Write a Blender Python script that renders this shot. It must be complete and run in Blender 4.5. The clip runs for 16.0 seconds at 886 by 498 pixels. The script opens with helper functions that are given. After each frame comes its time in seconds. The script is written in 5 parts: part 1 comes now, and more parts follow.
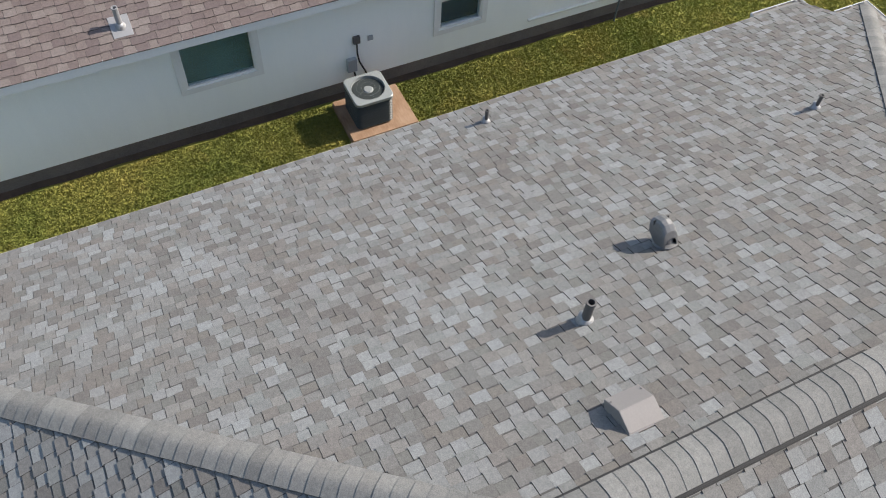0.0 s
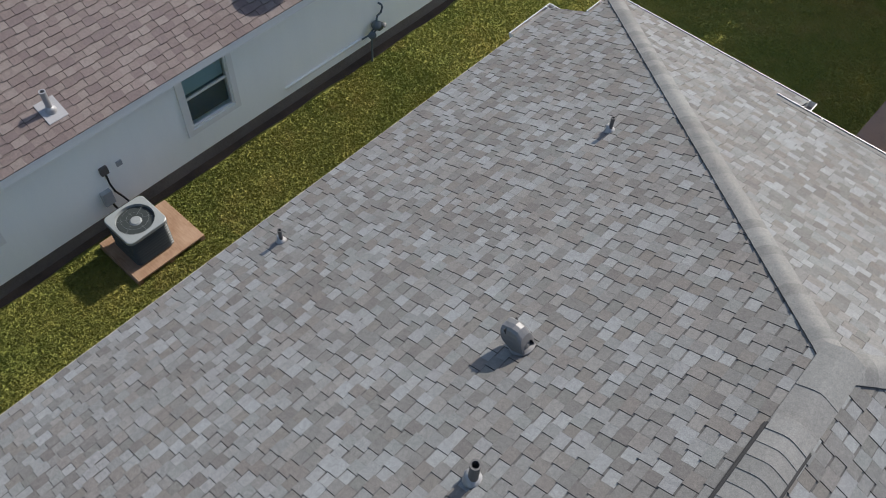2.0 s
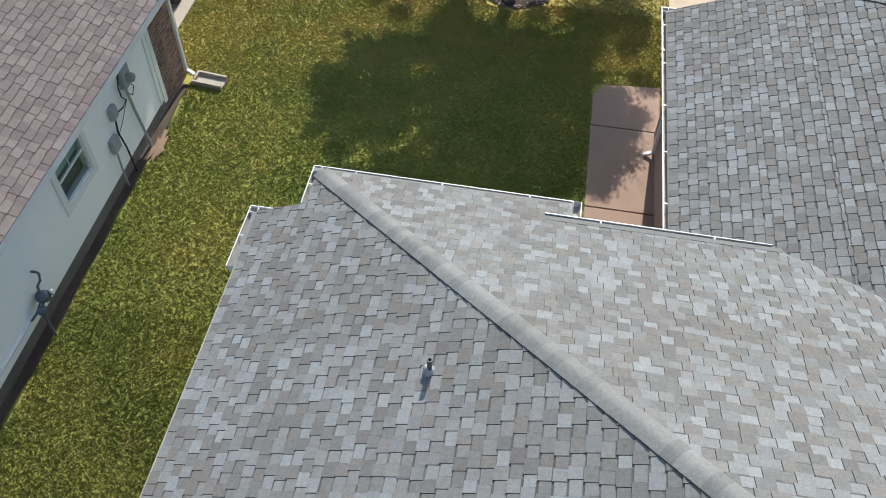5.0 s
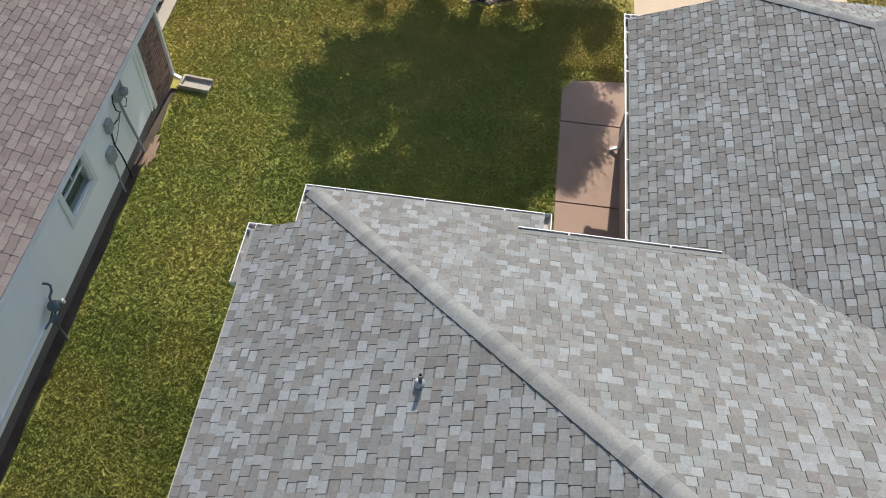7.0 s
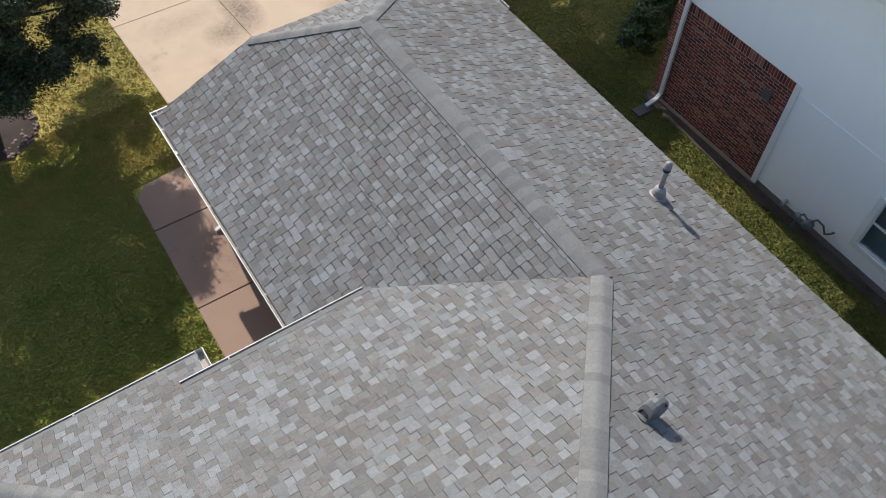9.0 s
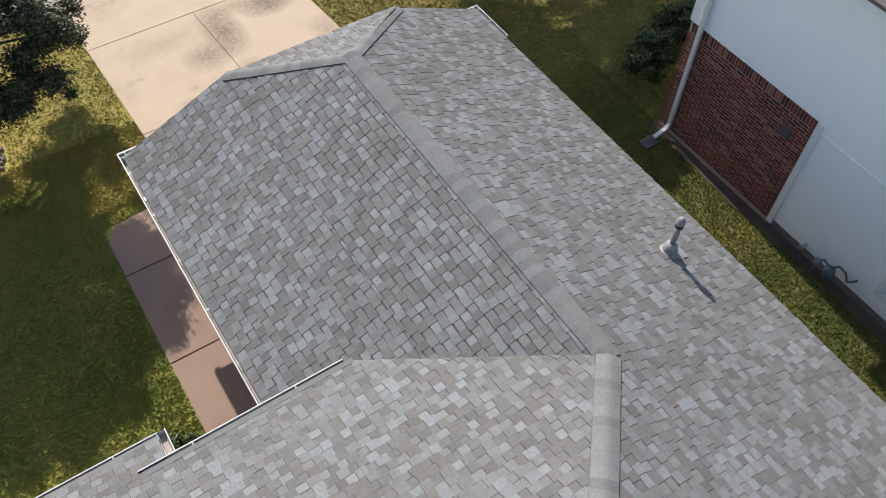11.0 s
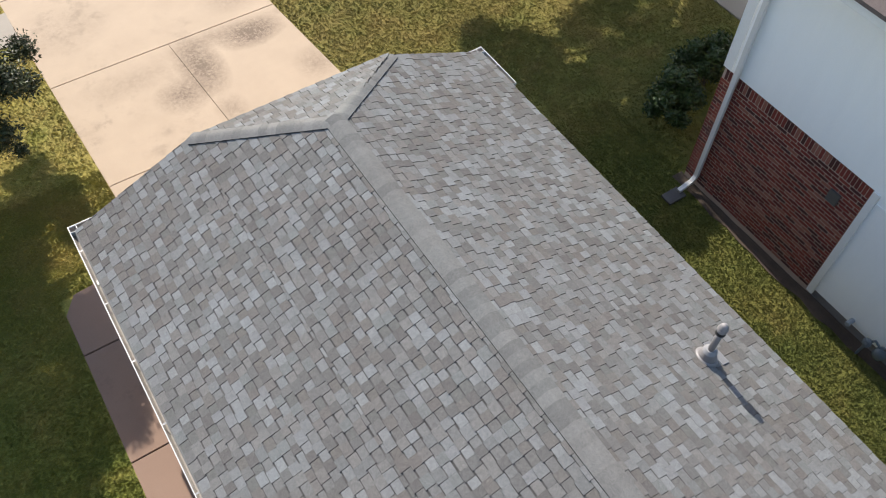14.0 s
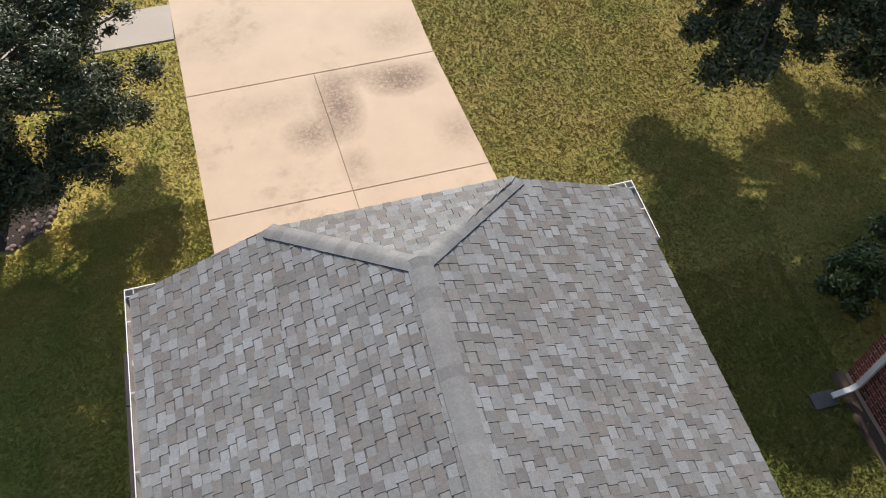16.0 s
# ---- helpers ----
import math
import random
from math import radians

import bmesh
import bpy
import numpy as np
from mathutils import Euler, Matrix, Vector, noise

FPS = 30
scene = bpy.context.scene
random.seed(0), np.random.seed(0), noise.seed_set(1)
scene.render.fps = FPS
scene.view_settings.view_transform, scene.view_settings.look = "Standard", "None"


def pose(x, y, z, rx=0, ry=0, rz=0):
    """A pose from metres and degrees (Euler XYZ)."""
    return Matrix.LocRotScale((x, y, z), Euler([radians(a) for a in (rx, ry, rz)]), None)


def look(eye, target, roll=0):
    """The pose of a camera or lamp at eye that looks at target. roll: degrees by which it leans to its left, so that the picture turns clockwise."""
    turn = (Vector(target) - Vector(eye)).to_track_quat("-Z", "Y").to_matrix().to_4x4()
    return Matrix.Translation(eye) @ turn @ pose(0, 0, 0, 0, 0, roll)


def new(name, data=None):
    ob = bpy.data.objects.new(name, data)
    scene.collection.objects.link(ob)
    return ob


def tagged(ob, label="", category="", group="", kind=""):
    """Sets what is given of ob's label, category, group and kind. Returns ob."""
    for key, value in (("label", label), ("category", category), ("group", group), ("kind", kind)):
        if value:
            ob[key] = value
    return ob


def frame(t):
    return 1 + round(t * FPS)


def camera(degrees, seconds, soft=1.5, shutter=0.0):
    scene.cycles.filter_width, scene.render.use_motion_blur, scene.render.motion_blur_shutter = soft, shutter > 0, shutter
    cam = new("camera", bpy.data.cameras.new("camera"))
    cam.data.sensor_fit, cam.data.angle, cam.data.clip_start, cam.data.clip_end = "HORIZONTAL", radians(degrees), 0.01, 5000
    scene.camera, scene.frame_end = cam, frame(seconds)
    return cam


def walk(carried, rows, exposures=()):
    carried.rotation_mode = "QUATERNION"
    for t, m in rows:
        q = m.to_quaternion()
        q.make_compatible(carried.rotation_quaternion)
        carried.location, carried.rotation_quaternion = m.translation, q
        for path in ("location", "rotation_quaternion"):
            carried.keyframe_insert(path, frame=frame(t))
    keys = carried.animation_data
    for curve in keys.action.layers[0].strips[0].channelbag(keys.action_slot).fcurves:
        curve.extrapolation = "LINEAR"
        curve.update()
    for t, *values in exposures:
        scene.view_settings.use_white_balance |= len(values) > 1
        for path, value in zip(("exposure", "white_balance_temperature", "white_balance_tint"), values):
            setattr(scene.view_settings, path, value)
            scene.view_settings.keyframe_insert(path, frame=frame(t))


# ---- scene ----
# Drone flight over a grey-shingled hip roof between two neighbouring houses.
# x: to the right, y: towards the street, z: up.
PATH = [
    (0, 1.078, -5.496, 11.054, -61.01, 54.95, 4.35),
    (0.5, 0.992, -5.446, 11.001, -51.17, 54.53, 3.20),
    (1, 0.648, -5.252, 10.975, -42.30, 54.09, 3.15),
    (1.5, 0.131, -4.898, 11.019, -42.75, 54.41, 3.40),
    (2, -0.426, -4.488, 10.994, -39.49, 54.37, 3.62),
    (2.5, -0.948, -4.035, 10.960, -29.58, 54.10, 3.14),
    (3, -1.502, -3.534, 10.942, -26.77, 54.30, 3.31),
    (3.5, -2.099, -3.025, 10.906, -16.11, 54.15, 3.73),
    (4, -2.572, -2.368, 10.867, -13.08, 48.54, 3.84),
    (4.2, -2.751, -2.127, 10.812, -10.55, 48.79, 3.89),
    (6.3, -2.907, -1.761, 11.250, -5.48, 54.81, 2.98),
    (6.5, -2.986, -1.775, 11.430, -4.82, 54.77, 4.11),
    (7, -2.981, -1.850, 12.164, -4.06, 54.74, 3.81),
    (7.2, -2.996, -1.735, 12.402, 4.40, 54.83, 3.47),
    (7.3, -2.981, -1.728, 12.513, 10.53, 54.63, 3.09),
    (7.5, -2.982, -1.797, 12.598, 21.73, 53.76, 2.20),
    (8, -2.770, -1.616, 12.805, 29.97, 53.86, 1.05),
    (8.5, -2.551, -1.325, 12.913, 33.70, 54.05, 0.87),
    (9, -2.313, -0.936, 13.061, 34.06, 54.28, 1.12),
    (9.5, -2.024, -0.507, 13.235, 34.09, 54.45, 1.20),
    (9.7, -1.892, -0.366, 13.254, 33.82, 54.40, 0.98),
    (12, -1.286, 0.420, 12.108, 34.13, 54.73, 1.16),
    (12.5, -1.201, 0.612, 12.020, 34.20, 54.82, 1.11),
    (13, -0.968, 0.951, 12.065, 33.99, 54.90, 1.11),
    (13.5, -0.599, 1.436, 12.088, 33.76, 55.08, 1.00),
    (14, -0.174, 1.937, 12.043, 33.58, 55.10, 0.93),
    (14.5, 0.302, 2.479, 12.007, 26.35, 55.45, 1.15),
    (15, 0.909, 3.086, 11.913, 25.19, 55.84, 0.46),
    (15.5, 1.425, 3.662, 11.878, 15.89, 56.30, -0.14),
    (16, 1.844, 4.205, 11.844, 14.53, 56.34, -0.32),
]


def flown(row):
    t, x, y, z, yaw, pitch, roll = row
    a, b = radians(yaw), radians(pitch)
    way = Vector((math.sin(a) * math.cos(b), math.cos(a) * math.cos(b), -math.sin(b)))
    eye = Vector((x, y, z))
    return (t, look(eye, eye + way, roll))


cam = camera(56.6687, 16.0, soft=1.05)
walk(cam, [flown(r) for r in PATH], [
    (0.0, 0.70, 7010, 10), (1.0, 0.52, 6960, 10), (2.0, 0.39, 6720, 10), (3.0, 0.44, 6350, 7), (3.5, 0.50, 6160, 5), (4.0, 0.70, 6380, 5), (4.2, 0.70, 6380, 5),
    (6.3, 0.63, 6680, 7), (7.2, 0.63, 6680, 7), (8.0, 0.50, 6730, 10), (9.0, 0.35, 6610, 10), (9.7, 0.38, 6610, 10), (12.0, 0.51, 6690, 10), (14.0, 0.57, 6800, 10), (16.0, 0.52, 6850, 12)])

# ---------------------------------------------------------------- light
SUN_AZ, SUN_EL = 4.0, 38.0          # degrees from +y towards +x; above the horizon
world = bpy.data.worlds.new("sky")
scene.world = world
world.use_nodes = True
wn = world.node_tree
wn.nodes.clear()
sky = wn.nodes.new("ShaderNodeTexSky")
sky.sky_type = "NISHITA"
sky.sun_disc = False
sky.dust_density = 1.0
sky.sun_elevation = radians(SUN_EL)
sky.sun_rotation = radians(SUN_AZ)
bg = wn.nodes.new("ShaderNodeBackground")
bg.inputs["Strength"].default_value = 0.15
wo = wn.nodes.new("ShaderNodeOutputWorld")
cool = wn.nodes.new("ShaderNodeMix")
cool.data_type = "RGBA"
cool.blend_type = "MULTIPLY"
cool.inputs[0].default_value = 1.0
cool.inputs[7].default_value = (1.0, 1.0, 0.985, 1)
wn.links.new(sky.outputs[0], cool.inputs[6])
wn.links.new(cool.outputs[2], bg.inputs[0])
wn.links.new(bg.outputs[0], wo.inputs[0])

sun_data = bpy.data.lights.new("sun", "SUN")
sun_data.energy = 4.4
sun_data.angle = radians(0.55)
sun_data.color = (1.0, 0.95, 0.88)
sun = new("sun", sun_data)
sa, se = radians(SUN_AZ), radians(SUN_EL)
SUN_WAY = Vector((math.sin(sa) * math.cos(se), math.cos(sa) * math.cos(se), math.sin(se)))
sun.matrix_world = look(SUN_WAY * 60, (0, 0, 0))


# ---------------------------------------------------------------- materials
def material(name, rough=0.8, metal=0.0):
    m = bpy.data.materials.new(name)
    m.use_nodes = True
    nt = m.node_tree
    b = nt.nodes["Principled BSDF"]
    b.inputs["Roughness"].default_value = rough
    b.inputs["Metallic"].default_value = metal
    return m, nt, b


def nd(nt, kind, **vals):
    n = nt.nodes.new(kind)
    for k, v in vals.items():
        n.inputs[k.replace("_", " ")].default_value = v
    return n


def coords(nt, scale=(1, 1, 1)):
    tc = nt.nodes.new("ShaderNodeNewGeometry")
    mp = nt.nodes.new("ShaderNodeMapping")
    mp.inputs["Scale"].default_value = scale
    nt.links.new(tc.outputs["Position"], mp.inputs["Vector"])
    return mp.outputs[0]


def noise_tex(nt, vec, scale, detail=3.0, rough=0.6):
    n = nd(nt, "ShaderNodeTexNoise", Scale=scale, Detail=detail, Roughness=rough)
    nt.links.new(vec, n.inputs["Vector"])
    return n.outputs["Fac"]


def ramp(nt, fac, stops, mode="LINEAR"):
    r = nt.nodes.new("ShaderNodeValToRGB")
    r.color_ramp.interpolation = mode
    els = r.color_ramp.elements
    while len(els) < len(stops):
        els.new(0.5)
    for e, (p, c) in zip(els, stops):
        e.position = p
        e.color = (*c, 1)
    nt.links.new(fac, r.inputs[0])
    return r.outputs[0]


def mix(nt, fac, a, b, mode="MIX"):
    m = nt.nodes.new("ShaderNodeMix")
    m.data_type = "RGBA"
    m.blend_type = mode
    for sock, val in ((m.inputs[0], fac), (m.inputs[6], a), (m.inputs[7], b)):
        if isinstance(val, (int, float)):
            sock.default_value = val
        elif isinstance(val, tuple):
            sock.default_value = (*val, 1)
        else:
            nt.links.new(val, sock)
    return m.outputs[2]


def bump(nt, b, height, strength=0.3, dist=0.01):
    n = nd(nt, "ShaderNodeBump", Strength=strength, Distance=dist)
    nt.links.new(height, n.inputs["Height"])
    nt.links.new(n.outputs[0], b.inputs["Normal"])


def maths(nt, op, a, b=0.0):
    m = nt.nodes.new("ShaderNodeMath")
    m.operation = op
    for s, v in ((m.inputs[0], a), (m.inputs[1], b)):
        if isinstance(v, (int, float)):
            s.default_value = v
        else:
            nt.links.new(v, s)
    return m.outputs[0]


def plain(name, colour, rough=0.6, metal=0.0, grain=18.0, amount=0.18, relief=0.1):
    """A surface of one colour with two scales of wear."""
    m, nt, b = material(name, rough, metal)
    v = coords(nt)
    fine = noise_tex(nt, v, grain * 6, 3)
    wide = noise_tex(nt, v, grain * 0.12, 4)
    k = maths(nt, "ADD", maths(nt, "MULTIPLY", fine, 0.5), maths(nt, "MULTIPLY", wide, 0.5))
    dark = tuple(c * (1 - amount) for c in colour)
    light = tuple(min(0.95, c * (1 + amount)) for c in colour)
    nt.links.new(ramp(nt, k, [(0.3, dark), (0.7, light)]), b.inputs["Base Color"])
    if relief:
        bump(nt, b, fine, relief, 0.004)
    return m


def shingle_material(name, shades, coarse=0.32):
    """Granule-coated asphalt: every tab takes a blend of its own."""
    m, nt, b = material(name, 0.92)
    geo = nt.nodes.new("ShaderNodeNewGeometry")
    info = nt.nodes.new("ShaderNodeObjectInfo")
    pick = maths(nt, "FRACT", maths(nt, "ADD", geo.outputs["Random Per Island"], info.outputs["Random"]))
    n = len(shades)
    base = ramp(nt, pick, [(i / n, c) for i, c in enumerate(shades)], "CONSTANT")
    v = coords(nt)
    granule = noise_tex(nt, v, 95.0, 3, 0.8)
    blotch = noise_tex(nt, v, 26.0, 3)
    wide = noise_tex(nt, v, 0.55, 4)
    c = mix(nt, coarse, base, ramp(nt, granule, [(0.34, (0.35, 0.35, 0.35)), (0.5, (1.0, 1.0, 1.0)), (0.66, (1.7, 1.7, 1.7))]), "MULTIPLY")
    c = mix(nt, 0.55, c, ramp(nt, blotch, [(0.3, (0.78, 0.78, 0.79)), (0.7, (1.18, 1.17, 1.15))]), "MULTIPLY")
    c = mix(nt, 0.7, c, ramp(nt, wide, [(0.3, (0.93, 0.9, 0.9)), (0.7, (1.06, 1.08, 1.1))]), "MULTIPLY")
    nt.links.new(c, b.inputs["Base Color"])
    b.inputs["Specular IOR Level"].default_value = 0.25
    bump(nt, b, granule, 0.35, 0.003)
    return m


GREY = shingle_material("grey_shingle", [
    (0.151, 0.149, 0.146), (0.181, 0.187, 0.188), (0.143, 0.134, 0.127), (0.165, 0.173, 0.171), (0.204, 0.215, 0.220), (0.131, 0.129, 0.125),
    (0.173, 0.171, 0.166), (0.138, 0.138, 0.135), (0.160, 0.153, 0.147), (0.191, 0.197, 0.201), (0.124, 0.119, 0.115), (0.157, 0.162, 0.162), (0.149, 0.142, 0.134)])
GREY_LOW = shingle_material("pale_grey_shingle", [
    (0.157, 0.156, 0.153), (0.186, 0.195, 0.196), (0.142, 0.135, 0.126), (0.170, 0.173, 0.171), (0.212, 0.222, 0.224), (0.145, 0.143, 0.138),
    (0.177, 0.174, 0.168), (0.135, 0.136, 0.130), (0.195, 0.202, 0.204), (0.163, 0.165, 0.163)])
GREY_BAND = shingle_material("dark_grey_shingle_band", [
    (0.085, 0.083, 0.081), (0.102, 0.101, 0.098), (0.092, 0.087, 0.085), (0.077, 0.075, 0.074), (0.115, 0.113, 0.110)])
GREY_CAP = shingle_material("grey_ridge_shingle", [
    (0.173, 0.173, 0.168), (0.182, 0.184, 0.178), (0.150, 0.150, 0.146), (0.194, 0.195, 0.189), (0.180, 0.180, 0.174), (0.156, 0.158, 0.154)], 0.32)
BROWN = shingle_material("brown_shingle", [
    (0.145, 0.120, 0.114), (0.130, 0.105, 0.101), (0.160, 0.135, 0.127), (0.139, 0.112, 0.108), (0.167, 0.142, 0.135), (0.122, 0.098, 0.097), (0.151, 0.124, 0.119)])
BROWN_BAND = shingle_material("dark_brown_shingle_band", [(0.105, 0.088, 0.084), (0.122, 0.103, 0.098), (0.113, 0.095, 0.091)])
CUT_EDGE = plain("cut_asphalt_edge", (0.066, 0.06, 0.058), 0.95)
BROWN_EDGE = plain("brown_cut_asphalt_edge", (0.057, 0.046, 0.042), 0.95)
DECK = plain("roofing_felt", (0.046, 0.046, 0.048), 0.9)
WHITE = plain("white_painted_metal", (0.66, 0.66, 0.645), 0.42, grain=9, amount=0.1, relief=0.03)
TRIM = plain("white_painted_trim", (0.74, 0.75, 0.74), 0.6, grain=8, amount=0.08, relief=0.05)
LEAD = plain("grey_lead", (0.285, 0.285, 0.293), 0.5, 0.3, grain=20)
FLUE = plain("grey_flue_metal", (0.264, 0.251, 0.251), 0.5, 0.15, grain=18, amount=0.15, relief=0.05)
DISH = plain("pale_enamelled_dish", (0.546, 0.554, 0.546), 0.45, grain=9, amount=0.1, relief=0.02)
DRIP = plain("tan_drip_edge", (0.3, 0.28, 0.22), 0.6, grain=14, amount=0.25)
PIPE = plain("grey_pipe", (0.084, 0.080, 0.080), 0.55, grain=20)
VENT_METAL = plain("taupe_painted_metal", (0.218, 0.203, 0.199), 0.5, grain=12, amount=0.08, relief=0.03)
GOOSE = plain("galvanised_steel", (0.153, 0.153, 0.157), 0.45, 0.3, grain=14)
BLACK = plain("black_plastic", (0.014, 0.014, 0.015), 0.75, grain=20)
SLOT = plain("dark_vent_mesh", (0.023, 0.023, 0.025), 0.8)
AC_STEEL = plain("grey_enamelled_steel", (0.232, 0.253, 0.260), 0.38, grain=10, amount=0.08, relief=0.03)
AC_DARK = plain("dark_louvred_steel", (0.026, 0.033, 0.034), 0.5, grain=14)
AC_BLADE = plain("dark_fan_blade", (0.077, 0.088, 0.092), 0.4, grain=10, amount=0.1, relief=0)
UTIL = plain("grey_utility_paint", (0.290, 0.317, 0.334), 0.5, grain=14, amount=0.1)
GAS = plain("blue_grey_cast_iron", (0.097, 0.123, 0.145), 0.5, 0.2, grain=16)
SOIL = plain("bare_soil", (0.065, 0.046, 0.033), 0.95, grain=14, amount=0.6, relief=0.8)
FOUND = plain("concrete_footing", (0.207, 0.191, 0.180), 0.9, grain=10, amount=0.25, relief=0.3)
DARK_FOOT = plain("dark_footing", (0.153, 0.134, 0.122), 0.9, grain=10, amount=0.45, relief=0.3)
GUTTER_DIRT = plain("gutter_grime", (0.387, 0.352, 0.317), 0.9, grain=14, amount=0.5, relief=0.4)
CLAY = plain("orange_clay_soil", (0.207, 0.134, 0.092), 0.95, grain=14, amount=0.35, relief=0.5)
MULCH = plain("wood_mulch", (0.039, 0.026, 0.020), 0.95, grain=10, amount=0.75, relief=0.8)
STONE = plain("pale_border_stone", (0.16, 0.112, 0.1), 0.9, grain=8, amount=0.3, relief=0.5)
BARK = plain("grey_brown_bark", (0.084, 0.069, 0.054), 0.95, grain=9, amount=0.45, relief=0.9)
RUBBER = plain("black_rubber", (0.015, 0.015, 0.015), 0.85)
CAR_PAINT = plain("black_car_paint", (0.011, 0.012, 0.014), 0.18, grain=4, amount=0.1, relief=0)
CHROME = plain("bare_alloy", (0.422, 0.422, 0.436), 0.3, 0.9, grain=10, amount=0.1, relief=0)
CURTAIN = plain("green_grey_curtain", (0.229, 0.370, 0.361), 0.9, grain=6, amount=0.35)
BLIND = plain("pale_blue_blind", (0.5, 0.7, 0.75), 0.8, grain=6, amount=0.12)
ROOM = plain("dim_room_wall", (0.11, 0.165, 0.22), 0.95)


def stucco(name, colour):
    m, nt, b = material(name, 0.85)
    v = coords(nt)
    fine = noise_tex(nt, v, 60.0, 4)
    streak = noise_tex(nt, coords(nt, (3.0, 3.0, 0.35)), 1.6, 4)
    c = mix(nt, 0.4, colour, ramp(nt, streak, [(0.3, (0.95, 0.96, 0.96)), (0.7, (1.03, 1.03, 1.02))]), "MULTIPLY")
    c = mix(nt, 0.4, c, ramp(nt, fine, [(0.3, (0.9, 0.9, 0.9)), (0.7, (1.05, 1.05, 1.05))]), "MULTIPLY")
    nt.links.new(c, b.inputs["Base Color"])
    bump(nt, b, fine, 0.12, 0.004)
    return m


STUCCO = stucco("white_wall_paint", (0.88, 0.905, 0.895))
STUCCO_B = stucco("white_siding_paint", (0.9, 0.91, 0.91))


def masonry(name, shades):
    m, nt, b = material(name, 0.9)
    geo = nt.nodes.new("ShaderNodeNewGeometry")
    info = nt.nodes.new("ShaderNodeObjectInfo")
    pick = maths(nt, "FRACT", maths(nt, "ADD", geo.outputs["Random Per Island"], info.outputs["Random"]))
    base = ramp(nt, pick, [(i / len(shades), c) for i, c in enumerate(shades)], "CONSTANT")
    v = coords(nt)
    g = noise_tex(nt, v, 70.0, 4)
    c = mix(nt, 0.7, base, ramp(nt, g, [(0.3, (0.6, 0.6, 0.6)), (0.7, (1.3, 1.3, 1.3))]), "MULTIPLY")
    nt.links.new(c, b.inputs["Base Color"])
    bump(nt, b, g, 0.5, 0.004)
    return m


RED_BRICK = masonry("red_brick", [(0.176, 0.033, 0.021), (0.122, 0.023, 0.017), (0.191, 0.040, 0.026), (0.150, 0.028, 0.020), (0.065, 0.019, 0.016), (0.253, 0.099, 0.069), (0.176, 0.033, 0.023), (0.103, 0.020, 0.016)])
TAN_BRICK = masonry("brown_brick", [(0.199, 0.122, 0.092), (0.168, 0.099, 0.077), (0.222, 0.145, 0.111), (0.145, 0.088, 0.069), (0.191, 0.115, 0.088), (0.092, 0.062, 0.050)])
MORTAR = plain("grey_mortar", (0.398, 0.298, 0.238), 0.95, grain=20, amount=0.2, relief=0.4)


def concrete(name, colour, stain, stained, marks=()):
    m, nt, b = material(name, 0.88)
    v = coords(nt)
    sand = noise_tex(nt, v, 130.0, 3, 0.7)
    cloud = noise_tex(nt, v, 1.1, 5)
    mould = noise_tex(nt, v, 2.3, 8, 0.75)
    broad = noise_tex(nt, v, 0.42, 3)
    c = mix(nt, 0.6, colour, ramp(nt, cloud, [(0.3, (0.9, 0.88, 0.86)), (0.7, (1.06, 1.05, 1.04))]), "MULTIPLY")
    spot = maths(nt, "MULTIPLY", ramp(nt, mould, [(0.5, (0, 0, 0)), (0.68, (1, 1, 1))]), ramp(nt, broad, [(0.48, (0, 0, 0)), (0.62, (1, 1, 1))]))
    c = mix(nt, maths(nt, "MULTIPLY", spot, stained), c, stain)
    speck = ramp(nt, noise_tex(nt, v, 14.0, 9, 0.8), [(0.3, (0, 0, 0)), (0.68, (1, 1, 1))])
    for mx, my, wide, tall, deep in marks:
        # a patch of black mildew
        at = nt.nodes.new("ShaderNodeMapping")
        at.vector_type = "TEXTURE"
        at.inputs["Location"].default_value = (mx, my, 0.03)
        at.inputs["Scale"].default_value = (wide, tall, 1.0)
        nt.links.new(v, at.inputs[0])
        ball = nt.nodes.new("ShaderNodeTexGradient")
        ball.gradient_type = "SPHERICAL"
        nt.links.new(at.outputs[0], ball.inputs[0])
        c = mix(nt, maths(nt, "MULTIPLY", maths(nt, "MULTIPLY", ball.outputs["Fac"], speck), deep), c, (0.191, 0.138, 0.099))
    c = mix(nt, 0.5, c, ramp(nt, sand, [(0.3, (0.85, 0.85, 0.85)), (0.7, (1.12, 1.12, 1.12))]), "MULTIPLY")
    nt.links.new(c, b.inputs["Base Color"])
    bump(nt, b, sand, 0.25, 0.003)
    return m


DRIVE = concrete("sandy_driveway_concrete", (0.479, 0.371, 0.272), (0.199, 0.157, 0.119), 0.5,
                 [(4.05, 16.0, 0.85, 0.5, 2.3), (2.72, 15.6, 0.55, 1.1, 2.0), (2.1, 15.0, 0.7, 0.6, 1.5), (4.8, 14.4, 0.5, 0.6, 0.9), (2.75, 14.1, 0.4, 0.5, 0.9), (4.2, 17.4, 0.9, 0.7, 0.7), (1.4, 15.9, 1.6, 0.5, 0.5), (0.6, 18.2, 1.2, 0.9, 0.5), (3.4, 16.3, 1.6, 0.35, 0.9)])
PATHWAY = concrete("weathered_path_concrete", (0.286, 0.192, 0.145), (0.115, 0.088, 0.073), 0.6)
PALE = concrete("pale_pavement_concrete", (0.360, 0.318, 0.268), (0.238, 0.203, 0.180), 0.3)


